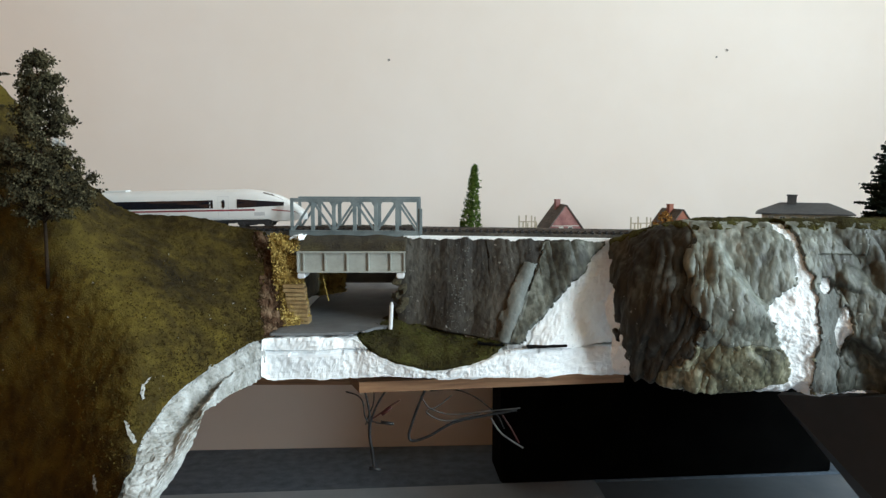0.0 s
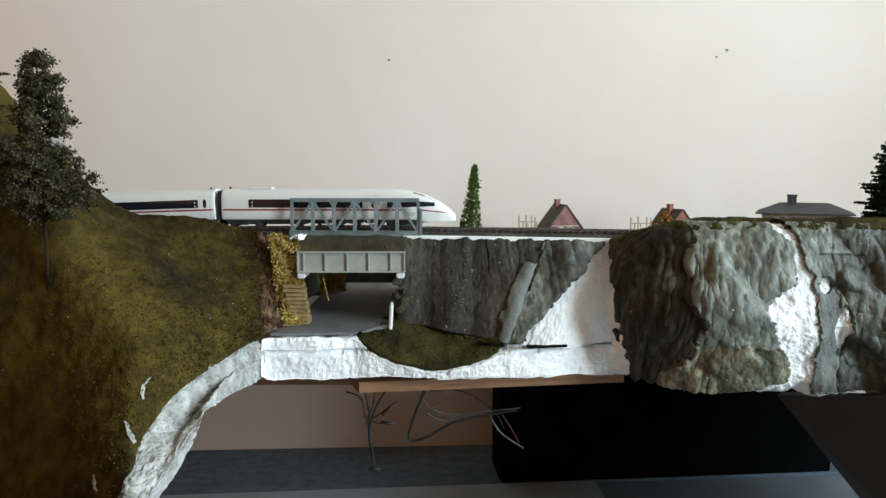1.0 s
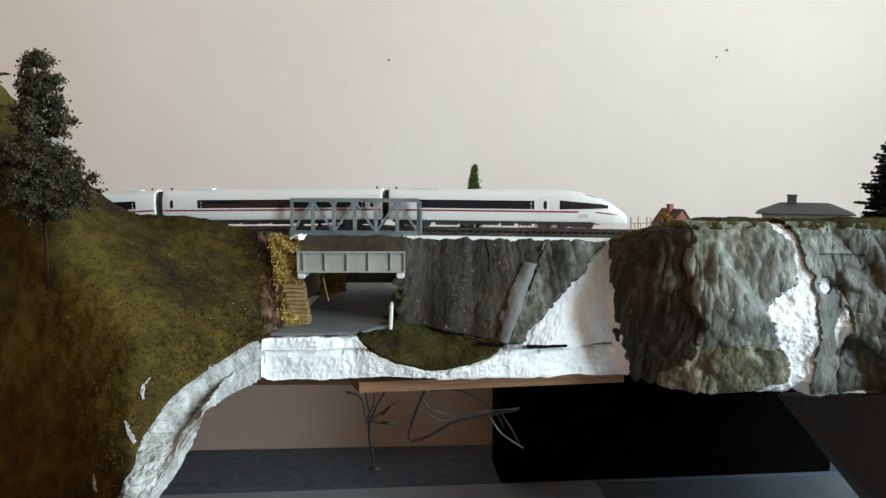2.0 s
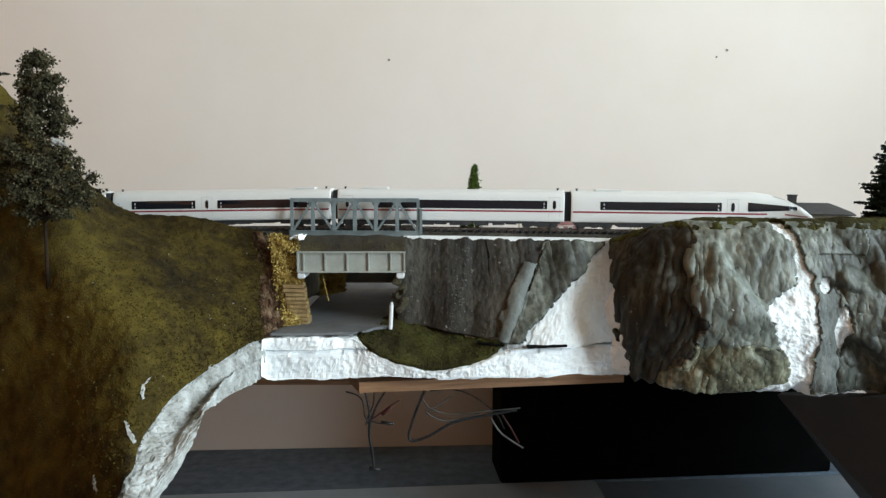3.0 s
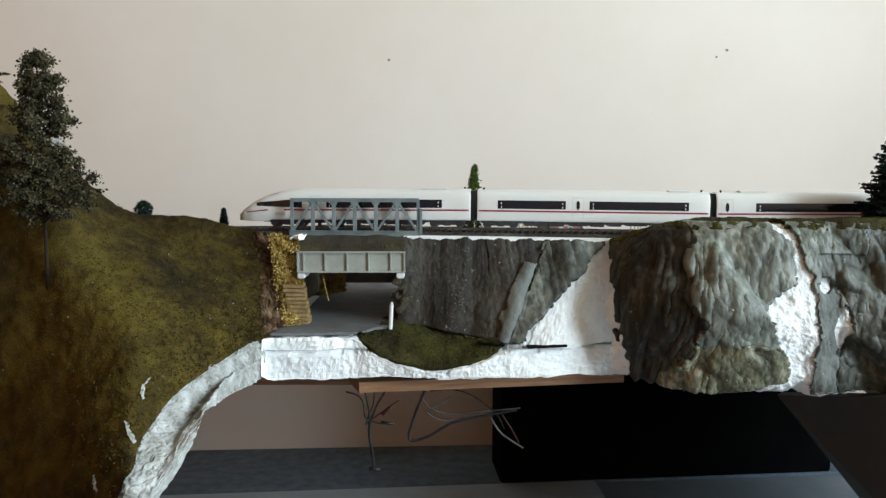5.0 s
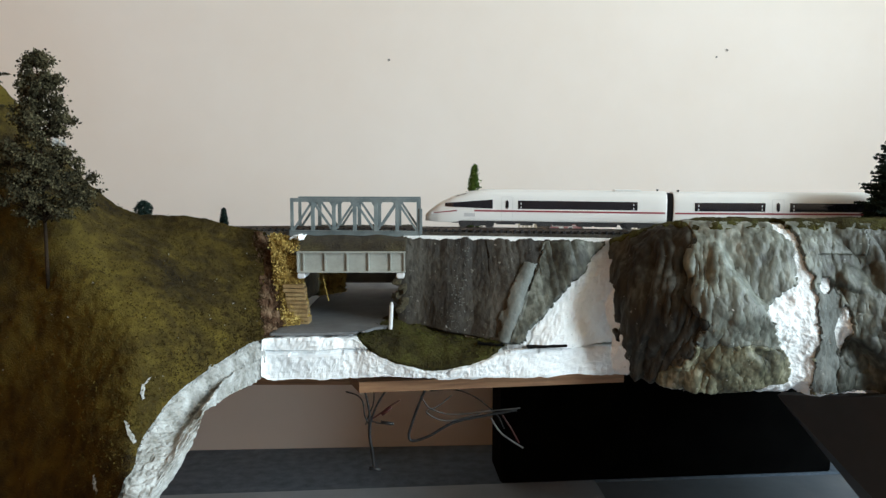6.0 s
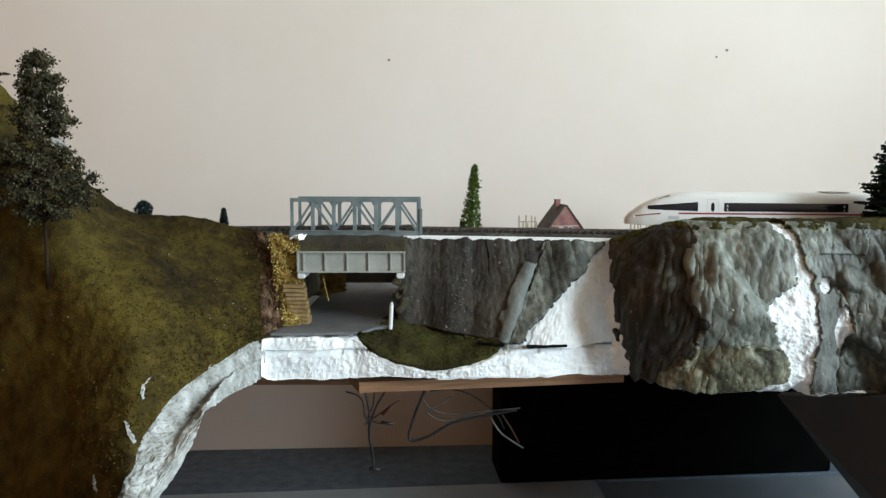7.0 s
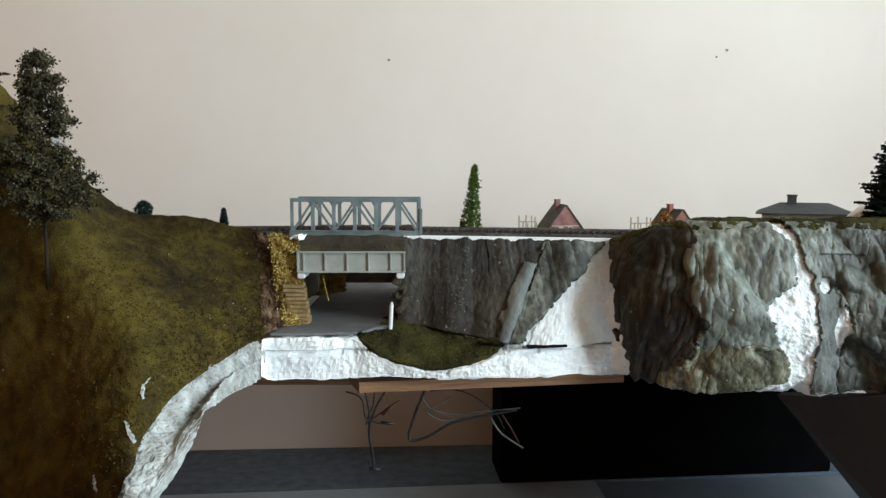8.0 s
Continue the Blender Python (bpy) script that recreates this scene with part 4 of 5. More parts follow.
# ---- trees ----
def broad_tree(name, m, height, tiers, seed, leaf, label, trunk_r=0.0019, material=None):
    """tiers: height as a share of the whole, reach of the crown there, sideways shift, clumps."""
    rng = random.Random(seed)
    th = thing(name, m, label, "tree")
    bm = bmesh.new()
    tube(bm, [(0.0015 * noise.noise(Vector((k, seed, 0))), 0, height * 0.95 * k / 9) for k in range(10)], trunk_r, 8, 0.25)
    crown = bmesh.new()
    for h, reach, shift, count in tiers:
        for c in range(count):
            a = 2 * math.pi * (c + rng.uniform(0, 0.7)) / count
            r = reach * rng.uniform(0.35, 1.0)
            p = Vector((shift + r * math.cos(a), r * math.sin(a) * 0.9, h * height + rng.uniform(-0.02, 0.02) * height))
            twig = bmesh.new()
            tube(twig, [(0, 0, max(0.01, p.z - 0.45 * r)), (p.x * 0.5, p.y * 0.5, p.z - 0.18 * r), p], 0.0008, 5, 0.4)
            part("branch", twig, M_BARK, th)
            for _ in range(4):
                q = p + Vector((rng.gauss(0, 1), rng.gauss(0, 1), rng.gauss(0, 0.7))) * 0.0042
                leaves(crown, q, 0.0027, 52, leaf, rng, 0.7)
    part("trunk", bm, M_BARK, th, "thin dark brown trunk", True)
    tagged(part("crown", crown, material or M_LEAF, th, "sparse dark foliage clumps"), "", "", "", "stuff")
    return th


base = Vector((-0.349, 0.6715, 0.714))
broad_tree("tree", Matrix.Translation(base - Vector((0, 0, 0.004))), 0.205, ((0.985, 0.003, -0.001, 2), (0.95, 0.009, 0.0, 4), (0.90, 0.017, 0.003, 7), (0.84, 0.019, -0.002, 8), (0.78, 0.023, 0.0, 9), (0.72, 0.027, 0.004, 9), (0.665, 0.019, 0.006, 6), (0.59, 0.028, -0.003, 8), (0.54, 0.036, -0.002, 11), (0.48, 0.040, 0.0, 12), (0.42, 0.043, 0.005, 12), (0.375, 0.036, 0.004, 10), (0.335, 0.026, 0.0, 7)), 3, 0.0017, "tall model tree with dark grey-green clumped foliage on the hill")
for k, p in enumerate(((-0.324, 0.648, 0.839), (-0.319, 0.648, 0.836))):
    bm = bmesh.new()
    leaves(bm, p, 0.0024 - 0.0007 * k, 60, 0.0013, rng, 0.5)
    tagged(part("cotton_tuft", bm, M_GLUE), "whitish tuft caught in the tree", "tuft", "tufts in the tree")


def fir(name, m, height, radius, rings, seed, label, material):
    rng = random.Random(seed)
    th = thing(name, m, label, "tree")
    bm = bmesh.new()
    tube(bm, [(0, 0, height * k / 6) for k in range(7)], radius * 0.07, 8, 0.2)
    part("trunk", bm, M_BARK, th, "", True)
    crown = bmesh.new()
    for k in range(rings):
        f = k / (rings - 1)
        z0 = height * (0.08 + 0.9 * f)
        r = radius * (1 - f) ** 0.85 + 0.001
        n = max(5, int(15 * (1 - f) + 4))
        for c in range(n):
            a = 2 * math.pi * (c + rng.uniform(0, 0.8)) / n
            rr = r * rng.uniform(0.6, 1.15)
            z0 = height * (0.08 + 0.9 * f) + rng.uniform(-0.4, 0.4) * height / rings
            tip = Vector((rr * math.cos(a), rr * math.sin(a), z0 - rr * 0.28 + rr * 0.12))
            root = Vector((0, 0, z0 + rr * 0.06))
            for s in np.linspace(0.12, 1, max(4, int(rr / 0.0022))):
                p = root.lerp(tip, s) + Vector((0, 0, -0.1 * rr * math.sin(s * math.pi)))
                leaves(crown, p, 0.0013 * (1.3 - 0.6 * s), 16, 0.0015, rng, 0.7)
    tagged(part("crown", crown, material, th, "layered needle branches"), "", "", "", "stuff")
    return th


fir("fir_tree", Matrix.Translation((0.460, 0.775, 0.762)), 0.116, 0.040, 26, 12, "blue-green model fir tree on top of the rock", M_FIR)
side = ground_at(-0.53, 0.80)
fir("fir_tree", Matrix.Translation(side), 0.26, 0.075, 17, 13, "dark model fir at the hill's edge", M_LEAF)



def bush(m, w, h, seed, material, label, cone=False):
    rng = random.Random(seed)
    th = thing("bush", m, label, "bush")
    bm = bmesh.new()
    for _ in range(170):
        f = rng.random()
        r = w * ((1 - f) ** 0.7 if cone else math.sqrt(max(0.05, 1 - (2 * f - 0.9) ** 2))) * rng.random() ** 0.5
        a = rng.uniform(0, 6.28)
        leaves(bm, (r * math.cos(a), r * math.sin(a), h * f), 0.0009, 16, 0.0013, rng)
    tagged(part("crown", bm, material, th), "", "", "", "stuff")
    bm = bmesh.new()
    tube(bm, [(0, 0, -0.002), (0, 0, h * 0.5)], 0.0012)
    part("stem", bm, M_BARK, th)
    return th


def on_bank(x, dy):
    return Matrix.Translation((x, track_y(x) + dy, track_z(x) - 0.0078))


bush(Matrix.Translation((-0.365, 0.935, 0.759)), 0.0105, 0.017, 20, M_FIR, "small round dark green bush behind the track")
bush(Matrix.Translation((-0.266, 0.930, 0.746)), 0.0058, 0.021, 21, M_FIR, "small dark cone-shaped bush behind the track", True)

# slender bright green tree, leaning slightly
rng = random.Random(30)
th = thing("cypress", on_bank(0.032, 0.04) @ pose(0, 0, 0, 0, 4, 0), "slender bright green model cypress behind the track", "tree")
bm = bmesh.new()
tube(bm, [(0, 0, 0.08 * k / 5) for k in range(6)], 0.0015, 6, 0.3)
part("trunk", bm, M_BARK, th)
bm = bmesh.new()
for _ in range(800):
    f = rng.random() ** 1.25
    r = (0.0118 * (1 - f) ** 0.8 + 0.0016) * rng.random() ** 0.4
    a = rng.uniform(0, 6.28)
    leaves(bm, (r * math.cos(a), r * math.sin(a), 0.078 * f), 0.0008, 12, 0.0011, rng)
for z in (0.061, 0.053, 0.035, 0.02):
    leaves(bm, (0.0075 + 0.002 * rng.random(), 0, z), 0.0007, 14, 0.001, rng, 0.4)
tagged(part("crown", bm, M_THUJA, th), "", "", "", "stuff")


# ---- houses behind the embankment ----
def gable_house(m, w, d, eave, ridge, wall_mat, roof_mat, label):
    """Gable to the front (-y); eave and ridge are heights over the ground."""
    th = thing("house", m, label, "house", "houses behind the track")
    bm = bmesh.new()
    prism(bm, [(-w / 2, 0), (w / 2, 0), (w / 2, eave), (0, ridge), (-w / 2, eave)], -d / 2, d / 2)
    wall = part("wall", bm, wall_mat, th)
    t = Vector((w / 2, 0, eave - ridge)).normalized()
    nrm = Vector((-t.z, 0, t.x))
    for s in (-1, 1):
        bm = bmesh.new()
        ln = math.hypot(w / 2, ridge - eave) + 0.006
        vs = []
        for y in (-d / 2 - 0.003, d / 2 + 0.003):
            for a, b in ((0, 0.0002), (ln, 0.0002), (ln, 0.0024), (0, 0.0024)):
                p = Vector((0, y, ridge)) + Vector((t.x * a * s, 0, t.z * a)) + Vector((nrm.x * b * s, 0, nrm.z * b))
                vs.append(bm.verts.new(p))
        bm.faces.new(vs[:4]), bm.faces.new(vs[4:][::-1])
        for i in range(4):
            bm.faces.new((vs[i], vs[4 + i], vs[4 + (i + 1) % 4], vs[(i + 1) % 4]))
        roof = part("roof", bm, roof_mat, th)
        bm = bmesh.new()
        for k in range(1, 9):
            a = ln * k / 9
            p = Vector((t.x * a * s + nrm.x * 0.0026 * s, 0, ridge + t.z * a + nrm.z * 0.0026))
            box(bm, (p.x - 0.0007, -d / 2 - 0.003, p.z - 0.0005), (p.x + 0.0007, d / 2 + 0.003, p.z + 0.0005))
        tagged(part("tile_rows", bm, roof_mat, roof), "", "", "", "stuff")
    bm = bmesh.new()
    box(bm, (-0.0135, -0.006, ridge - 0.014), (-0.0015, 0.008, ridge + 0.012), 0.0005)
    box(bm, (-0.0142, -0.007, ridge + 0.0115), (-0.0008, 0.009, ridge + 0.0132), 0.0004)
    part("chimney", bm, wall_mat, th)
    bm = bmesh.new()
    box(bm, (-w * 0.36, -d / 2 - 0.0012, eave + 0.012), (w * 0.36, -d / 2 + 0.0005, eave + 0.0135))
    part("trim", bm, M_CREAM, th, "pale trim board")
    for x in (-0.017, 0.006):
        bm = bmesh.new()
        for lo, hi in (((x, eave + 0.0005), (x + 0.011, eave + 0.002)), ((x, eave + 0.0095), (x + 0.011, eave + 0.011)), ((x, eave + 0.0005), (x + 0.0014, eave + 0.011)), ((x + 0.0096, eave + 0.0005), (x + 0.011, eave + 0.011))):
            box(bm, (lo[0], -d / 2 - 0.0016, lo[1]), (hi[0], -d / 2 + 0.0004, hi[1]))
        win = part("window", bm, M_CREAM, th, "small cream-framed window")
        bm = bmesh.new()
        box(bm, (x + 0.001, -d / 2 - 0.0007, eave + 0.001), (x + 0.010, -d / 2 + 0.0002, eave + 0.0105))
        part("pane", bm, M_HOUSEGLASS if x > 0 else M_CREAM, win)
    return th


apex = Vector((0.290, 1.840, 0.729))
GZ = ROAD_Z - 0.004
m = Matrix.Translation((apex.x - 0.002, 1.885, GZ)) @ Matrix.Rotation(radians(9), 4, "Z")
gable_house(m, 0.092, 0.09, apex.z - GZ - 0.062, apex.z - GZ, M_BRICK, M_ROOF, "small red-brick model house with dark steep roof")
apex = Vector((0.595, 1.900, 0.715))
m = Matrix.Translation((apex.x - 0.014, 1.94, GZ)) @ Matrix.Rotation(radians(16), 4, "Z")
gable_house(m, 0.08, 0.088, apex.z - GZ - 0.05, apex.z - GZ, M_ORANGE, M_ROOF, "small orange-brick model house with overgrown roof")
rng = random.Random(41)
th = thing("autumn_tree", Matrix.Translation(((0.517, 1.780, 0.691)[0], 1.78, GZ)), "small model tree with orange autumn foliage before the house", "tree")
bm = bmesh.new()
tube(bm, [(0, 0, 0), (0.001, 0, 0.03), (0, 0, 0.06)], 0.002, 6, 0.4)
part("trunk", bm, M_BARK, th)
bm = bmesh.new()
for _ in range(150):
    f = rng.random()
    r = 0.028 * math.sqrt(max(0.02, 1 - (2 * f - 0.9) ** 2)) * rng.random() ** 0.5
    a = rng.uniform(0, 6.28)
    leaves(bm, (r * math.cos(a) * (1.4 - 0.7 * f), r * math.sin(a), 0.02 + 0.05 * f), 0.002, 8, 0.0026, rng)
tagged(part("crown", bm, mat("orange_foliage", [(0.1, 0.04, 0.008), (0.3, 0.13, 0.03), (0.45, 0.24, 0.07)], 90, 0.9, spec=0.1, island=0.6), th), "", "", "", "stuff")


def station(m, w, d, eave, ridge, label):
    th = thing("station_building", m, label, "house", "houses behind the track")
    bm = bmesh.new()
    box(bm, (-w / 2, -d / 2, 0), (w / 2, d / 2, eave))
    part("wall", bm, M_PLASTER, th)
    o, rl = 0.012, 0.046
    bm = bmesh.new()
    lo = [bm.verts.new((sx * (w / 2 + o), sy * (d / 2 + o), eave)) for sx, sy in ((-1, -1), (1, -1), (1, 1), (-1, 1))]
    e2 = [bm.verts.new((sx * (w / 2 + o), sy * (d / 2 + o), eave - 0.0025)) for sx, sy in ((-1, -1), (1, -1), (1, 1), (-1, 1))]
    a, b = bm.verts.new((-rl, 0, ridge)), bm.verts.new((rl, 0, ridge))
    bm.faces.new((lo[0], lo[1], b, a)), bm.faces.new((lo[2], lo[3], a, b)), bm.faces.new((lo[3], lo[0], a)), bm.faces.new((lo[1], lo[2], b))
    bm.faces.new(e2)
    for i in range(4):
        bm.faces.new((lo[i], lo[(i + 1) % 4], e2[(i + 1) % 4], e2[i]))
    roof = part("roof", bm, M_SLATE, th, "dark hipped slate roof")
    bm = bmesh.new()
    box(bm, (-0.033, -0.012, ridge - 0.012), (-0.015, 0.004, ridge + 0.014), 0.0006)
    box(bm, (-0.0345, -0.0135, ridge + 0.0135), (-0.0135, 0.0055, ridge + 0.0165), 0.0005)
    part("chimney", bm, M_SLATE, roof, "square dark chimney")
    x = -w / 2 + 0.012
    while x < w / 2 - 0.02:
        bm = bmesh.new()
        z0, z1 = eave - 0.026, eave - 0.006
        for q in ((x, z0, x + 0.0015, z1), (x + 0.0105, z0, x + 0.012, z1), (x, z0, x + 0.012, z0 + 0.0015), (x, z1 - 0.0015, x + 0.012, z1), (x + 0.0054, z0, x + 0.0066, z1)):
            box(bm, (q[0], -d / 2 - 0.0015, q[1]), (q[2], -d / 2 + 0.0004, q[3]))
        win = part("window", bm, M_CREAM, th, "cream-framed window")
        bm = bmesh.new()
        box(bm, (x + 0.001, -d / 2 - 0.0006, z0 + 0.001), (x + 0.011, -d / 2 + 0.0002, z1 - 0.001))
        part("pane", bm, M_HOUSEGLASS, win)
        x += 0.0215
    bm = bmesh.new()
    box(bm, (-w / 2 - 0.001, -d / 2 - 0.001, eave - 0.032), (w / 2 + 0.001, -d / 2 + 0.0004, eave - 0.03))
    part("ledge", bm, M_CREAM, th)


lo, hi = Vector((0.628, 1.520, 0.726)), Vector((0.822, 1.520, 0.726))
rz = (0.755, 1.600, 0.746)[2] - GZ
station(Matrix.Translation(((lo.x + hi.x) / 2 + 0.028, 1.60, GZ)) @ Matrix.Rotation(radians(-24), 4, "Z"), 0.160, 0.1, lo.z - GZ, rz, "beige model station building with dark hipped roof and chimney")


def fence(m, posts, label):
    th = thing("lattice_fence", m, label, "fence", "fences behind the track")
    for x, h in posts:
        bm = bmesh.new()
        box(bm, (x - 0.0013, -0.0013, 0), (x + 0.0013, 0.0013, h))
        part("post", bm, M_PLASTER, th)
    for z in (posts[0][1] - 0.012, posts[0][1] - 0.024):
        bm = bmesh.new()
        box(bm, (posts[0][0], -0.001, z - 0.001), (posts[-1][0], 0.001, z + 0.001))
        part("rail", bm, M_PLASTER, th)


z = (0.167, 1.500, 0.725)[2] - GZ
fence(Matrix.Translation(((0.149, 1.500, 0.705)[0], 1.5, GZ)), [(0, z), (0.008, z - 0.012), (0.0135, z + 0.001), (0.017, z - 0.014), (0.0245, z), (0.031, z - 0.002), (0.034, z - 0.013)], "thin cream lattice fence of a garden")
z = (0.383, 1.500, 0.722)[2] - GZ
fence(Matrix.Translation(((0.368, 1.500, 0.705)[0], 1.5, GZ)), [(0, z), (0.0075, z - 0.013), (0.014, z + 0.001), (0.019, z - 0.012), (0.031, z), (0.0385, z - 0.001)], "thin cream lattice fence of a garden")

# ---- cables under the table ----
def cable(name, pts, r, material, label):
    bm = bmesh.new()
    tube(bm, spline(pts, 40), r, 7)
    return tagged(part(name, bm, material, None, "", True), label, "cable", "cables under the table")


BK = "black cable hanging under the table board"
cable("cable", [(-0.114, 0.880, 0.555), (-0.100, 0.872, 0.553), (-0.093, 0.868, 0.546), (-0.091, 0.867, 0.531), (-0.087, 0.867, 0.521)], 0.0009, M_WIRE, BK)
cable("cable", [(-0.091, 0.868, 0.561), (-0.087, 0.867, 0.544), (-0.085, 0.866, 0.528), (-0.086, 0.866, 0.511), (-0.084, 0.866, 0.491), (-0.081, 0.866, 0.468)], 0.0013, M_WIRE, BK)
cable("cable", [(-0.066, 0.870, 0.560), (-0.076, 0.868, 0.544), (-0.083, 0.866, 0.526), (-0.085, 0.865, 0.508), (-0.082, 0.864, 0.488), (-0.080, 0.864, 0.468)], 0.0013, M_WIRE, BK)
cable("cable", [(-0.080, 0.870, 0.559), (-0.081, 0.868, 0.544), (-0.087, 0.868, 0.529), (-0.090, 0.868, 0.519)], 0.0008, M_WIRE, BK)
cable("cable", [(-0.085, 0.866, 0.526), (-0.076, 0.866, 0.531), (-0.062, 0.868, 0.541), (-0.050, 0.870, 0.548)], 0.0009, M_REDWIRE, "dark red cable hanging under the table board")
cable("cable", [(-0.085, 0.866, 0.525), (-0.076, 0.866, 0.522), (-0.067, 0.866, 0.521)], 0.0009, M_WIRE, BK)
for a, b, m_, lb in (((-0.071, 0.866, 0.532), (-0.060, 0.867, 0.540), M_REDWIRE, "dark red plug on a thin cable"), ((-0.072, 0.865, 0.523), (-0.057, 0.865, 0.521), M_WIRE, "black plug on a thin cable"), ((-0.086, 0.864, 0.468), (-0.073, 0.864, 0.467), M_WIRE, "black plug at the end of a cable")):
    bm = bmesh.new()
    tube(bm, [a, Vector(a).lerp(Vector(b), 0.5), b], 0.0022, 8, 0.8)
    tagged(part("plug", bm, m_, None, "", True), lb, "plug", "plugs under the table")
cable("cable", [(-0.021, 0.870, 0.560), (-0.028, 0.870, 0.543), (-0.036, 0.870, 0.521), (-0.040, 0.870, 0.505), (-0.035, 0.870, 0.499), (-0.016, 0.870, 0.505), (0.011, 0.872, 0.520), (0.044, 0.875, 0.527), (0.087, 0.880, 0.533)], 0.0016, M_WIRE, BK)
cable("cable", [(-0.027, 0.900, 0.545), (-0.016, 0.900, 0.529), (0.011, 0.900, 0.521), (0.052, 0.900, 0.525), (0.093, 0.900, 0.529)], 0.0008, M_GREYWIRE, "thin grey cable under the table board")
cable("cable", [(0.011, 0.900, 0.545), (-0.006, 0.900, 0.531), (-0.020, 0.900, 0.524), (0.004, 0.900, 0.513), (0.045, 0.900, 0.522)], 0.0008, M_GREYWIRE, "thin grey cable under the table board")
cable("cable", [(0.057, 0.890, 0.520), (0.068, 0.890, 0.503), (0.082, 0.890, 0.492), (0.096, 0.890, 0.483)], 0.0011, M_GREYWIRE, "thin grey cable under the table board")
cable("cable", [(0.071, 0.890, 0.523), (0.082, 0.890, 0.506), (0.091, 0.890, 0.489)], 0.001, M_REDWIRE, "dark red cable hanging under the table board")
cable("cable", [(-0.016, 0.900, 0.550), (0.011, 0.900, 0.552), (0.038, 0.900, 0.543), (0.065, 0.900, 0.520), (0.074, 0.900, 0.503)], 0.0008, M_WIRE, BK)

# foam chunk at the bridge's end
bm = bmesh.new()
bmesh.ops.create_icosphere(bm, subdivisions=3, radius=1, matrix=Matrix.Translation((-0.154, 0.812, 0.743)) @ Matrix.Diagonal((0.0085, 0.004, 0.0022, 1)))
for v in bm.verts:
    v.co += Vector((1, 0.5, 0.9)) * 0.004 * noise.fractal(v.co * 160, 0.8, 2.0, 4)
tagged(part("foam_chunk", bm, M_FOAM, None, "", True), "loose white styrofoam chunk at the bridge end", "styrofoam")

# plaster crumbs on the rock faces
rng = random.Random(77)
bm = bmesh.new()
for _ in range(150):
    p = gr[rng.randrange(65, 240), rng.randrange(30, 330)]
    if not bare(p):
        leaves(bm, Vector(p) + Vector((0, -0.0046, 0)), 0.0006, rng.choice((1, 2, 5)), rng.uniform(0.0005, 0.0012), rng)
FACE = face_grid(TUN_R, 0.13, 120, 60, 0.0105, 0.75)
for _ in range(1500):
    j, i = int(59 * rng.random() ** 0.7), rng.randrange(120)
    x = FACE[j, i][0]
    if rng.random() < 0.03 + 0.9 * math.exp(-((x - 0.022 + 0.0002 * j) / 0.01) ** 2):
        leaves(bm, Vector(FACE[j, i]) + Vector((0, -0.004, 0)), 0.0006, rng.choice((1, 2, 4)), rng.uniform(0.0003, 0.0007), rng)
tagged(part("plaster_crumbs", bm, M_GLUE), "tiny pale plaster crumbs stuck to the painted rock", "crumbs", "", "stuff")

# tufts on the turf beside the road
bm = bmesh.new()
for _ in range(1500):
    j, i = rng.randrange(TURF.shape[0] - 8), rng.randrange(TURF.shape[1])
    p = Vector(TURF[j, i]) + Vector((rng.uniform(-0.001, 0.001), rng.uniform(-0.001, 0.001), 0.0042))
    leaves(bm, p, 0.0007, 3, 0.001, rng)
tagged(part("turf_tufts", bm, mat("green_tuft", [(0.018, 0.015, 0.006), (0.045, 0.042, 0.012), (0.085, 0.088, 0.02)], 16, 0.95, spec=0.1, island=0.35)), "short olive-brown tufts on the turf patch", "grass", "", "stuff")

# ---- train ----
PITCH = 0.2588
ROOF_Z, SKIRT_Z = 0.0435, 0.0088
PROFILE_Z = (0.0, 0.0088, 0.0115, 0.018, 0.029, 0.0365, 0.0402, 0.0425, 0.0435)
PROFILE_W = (0.0145, 0.0150, 0.0160, 0.0168, 0.0168, 0.0155, 0.0132, 0.0090, 0.0)
HALF = 0.1262
NOSE = 0.1385  # the nose cars are longer at one end
NOSE_D = (0.0, 0.0045, 0.016, 0.032, 0.05, 0.067)
NOSE_TOP = (0.0145, 0.0195, 0.0282, 0.0362, 0.0412, 0.0435)
NOSE_WID = (0.3, 0.52, 0.78, 0.92, 0.98, 1.0)


def top_at(x, nose):
    return float(np.interp(NOSE - x, NOSE_D, NOSE_TOP)) if nose else ROOF_Z


def half_width(x, z, nose):
    top = top_at(x, nose)
    zz = SKIRT_Z + (z - SKIRT_Z) * (ROOF_Z - SKIRT_Z) / (top - SKIRT_Z)
    w = float(np.interp(zz, PROFILE_Z, PROFILE_W))
    return w * (float(np.interp(NOSE - x, NOSE_D, NOSE_WID)) if nose else 1)


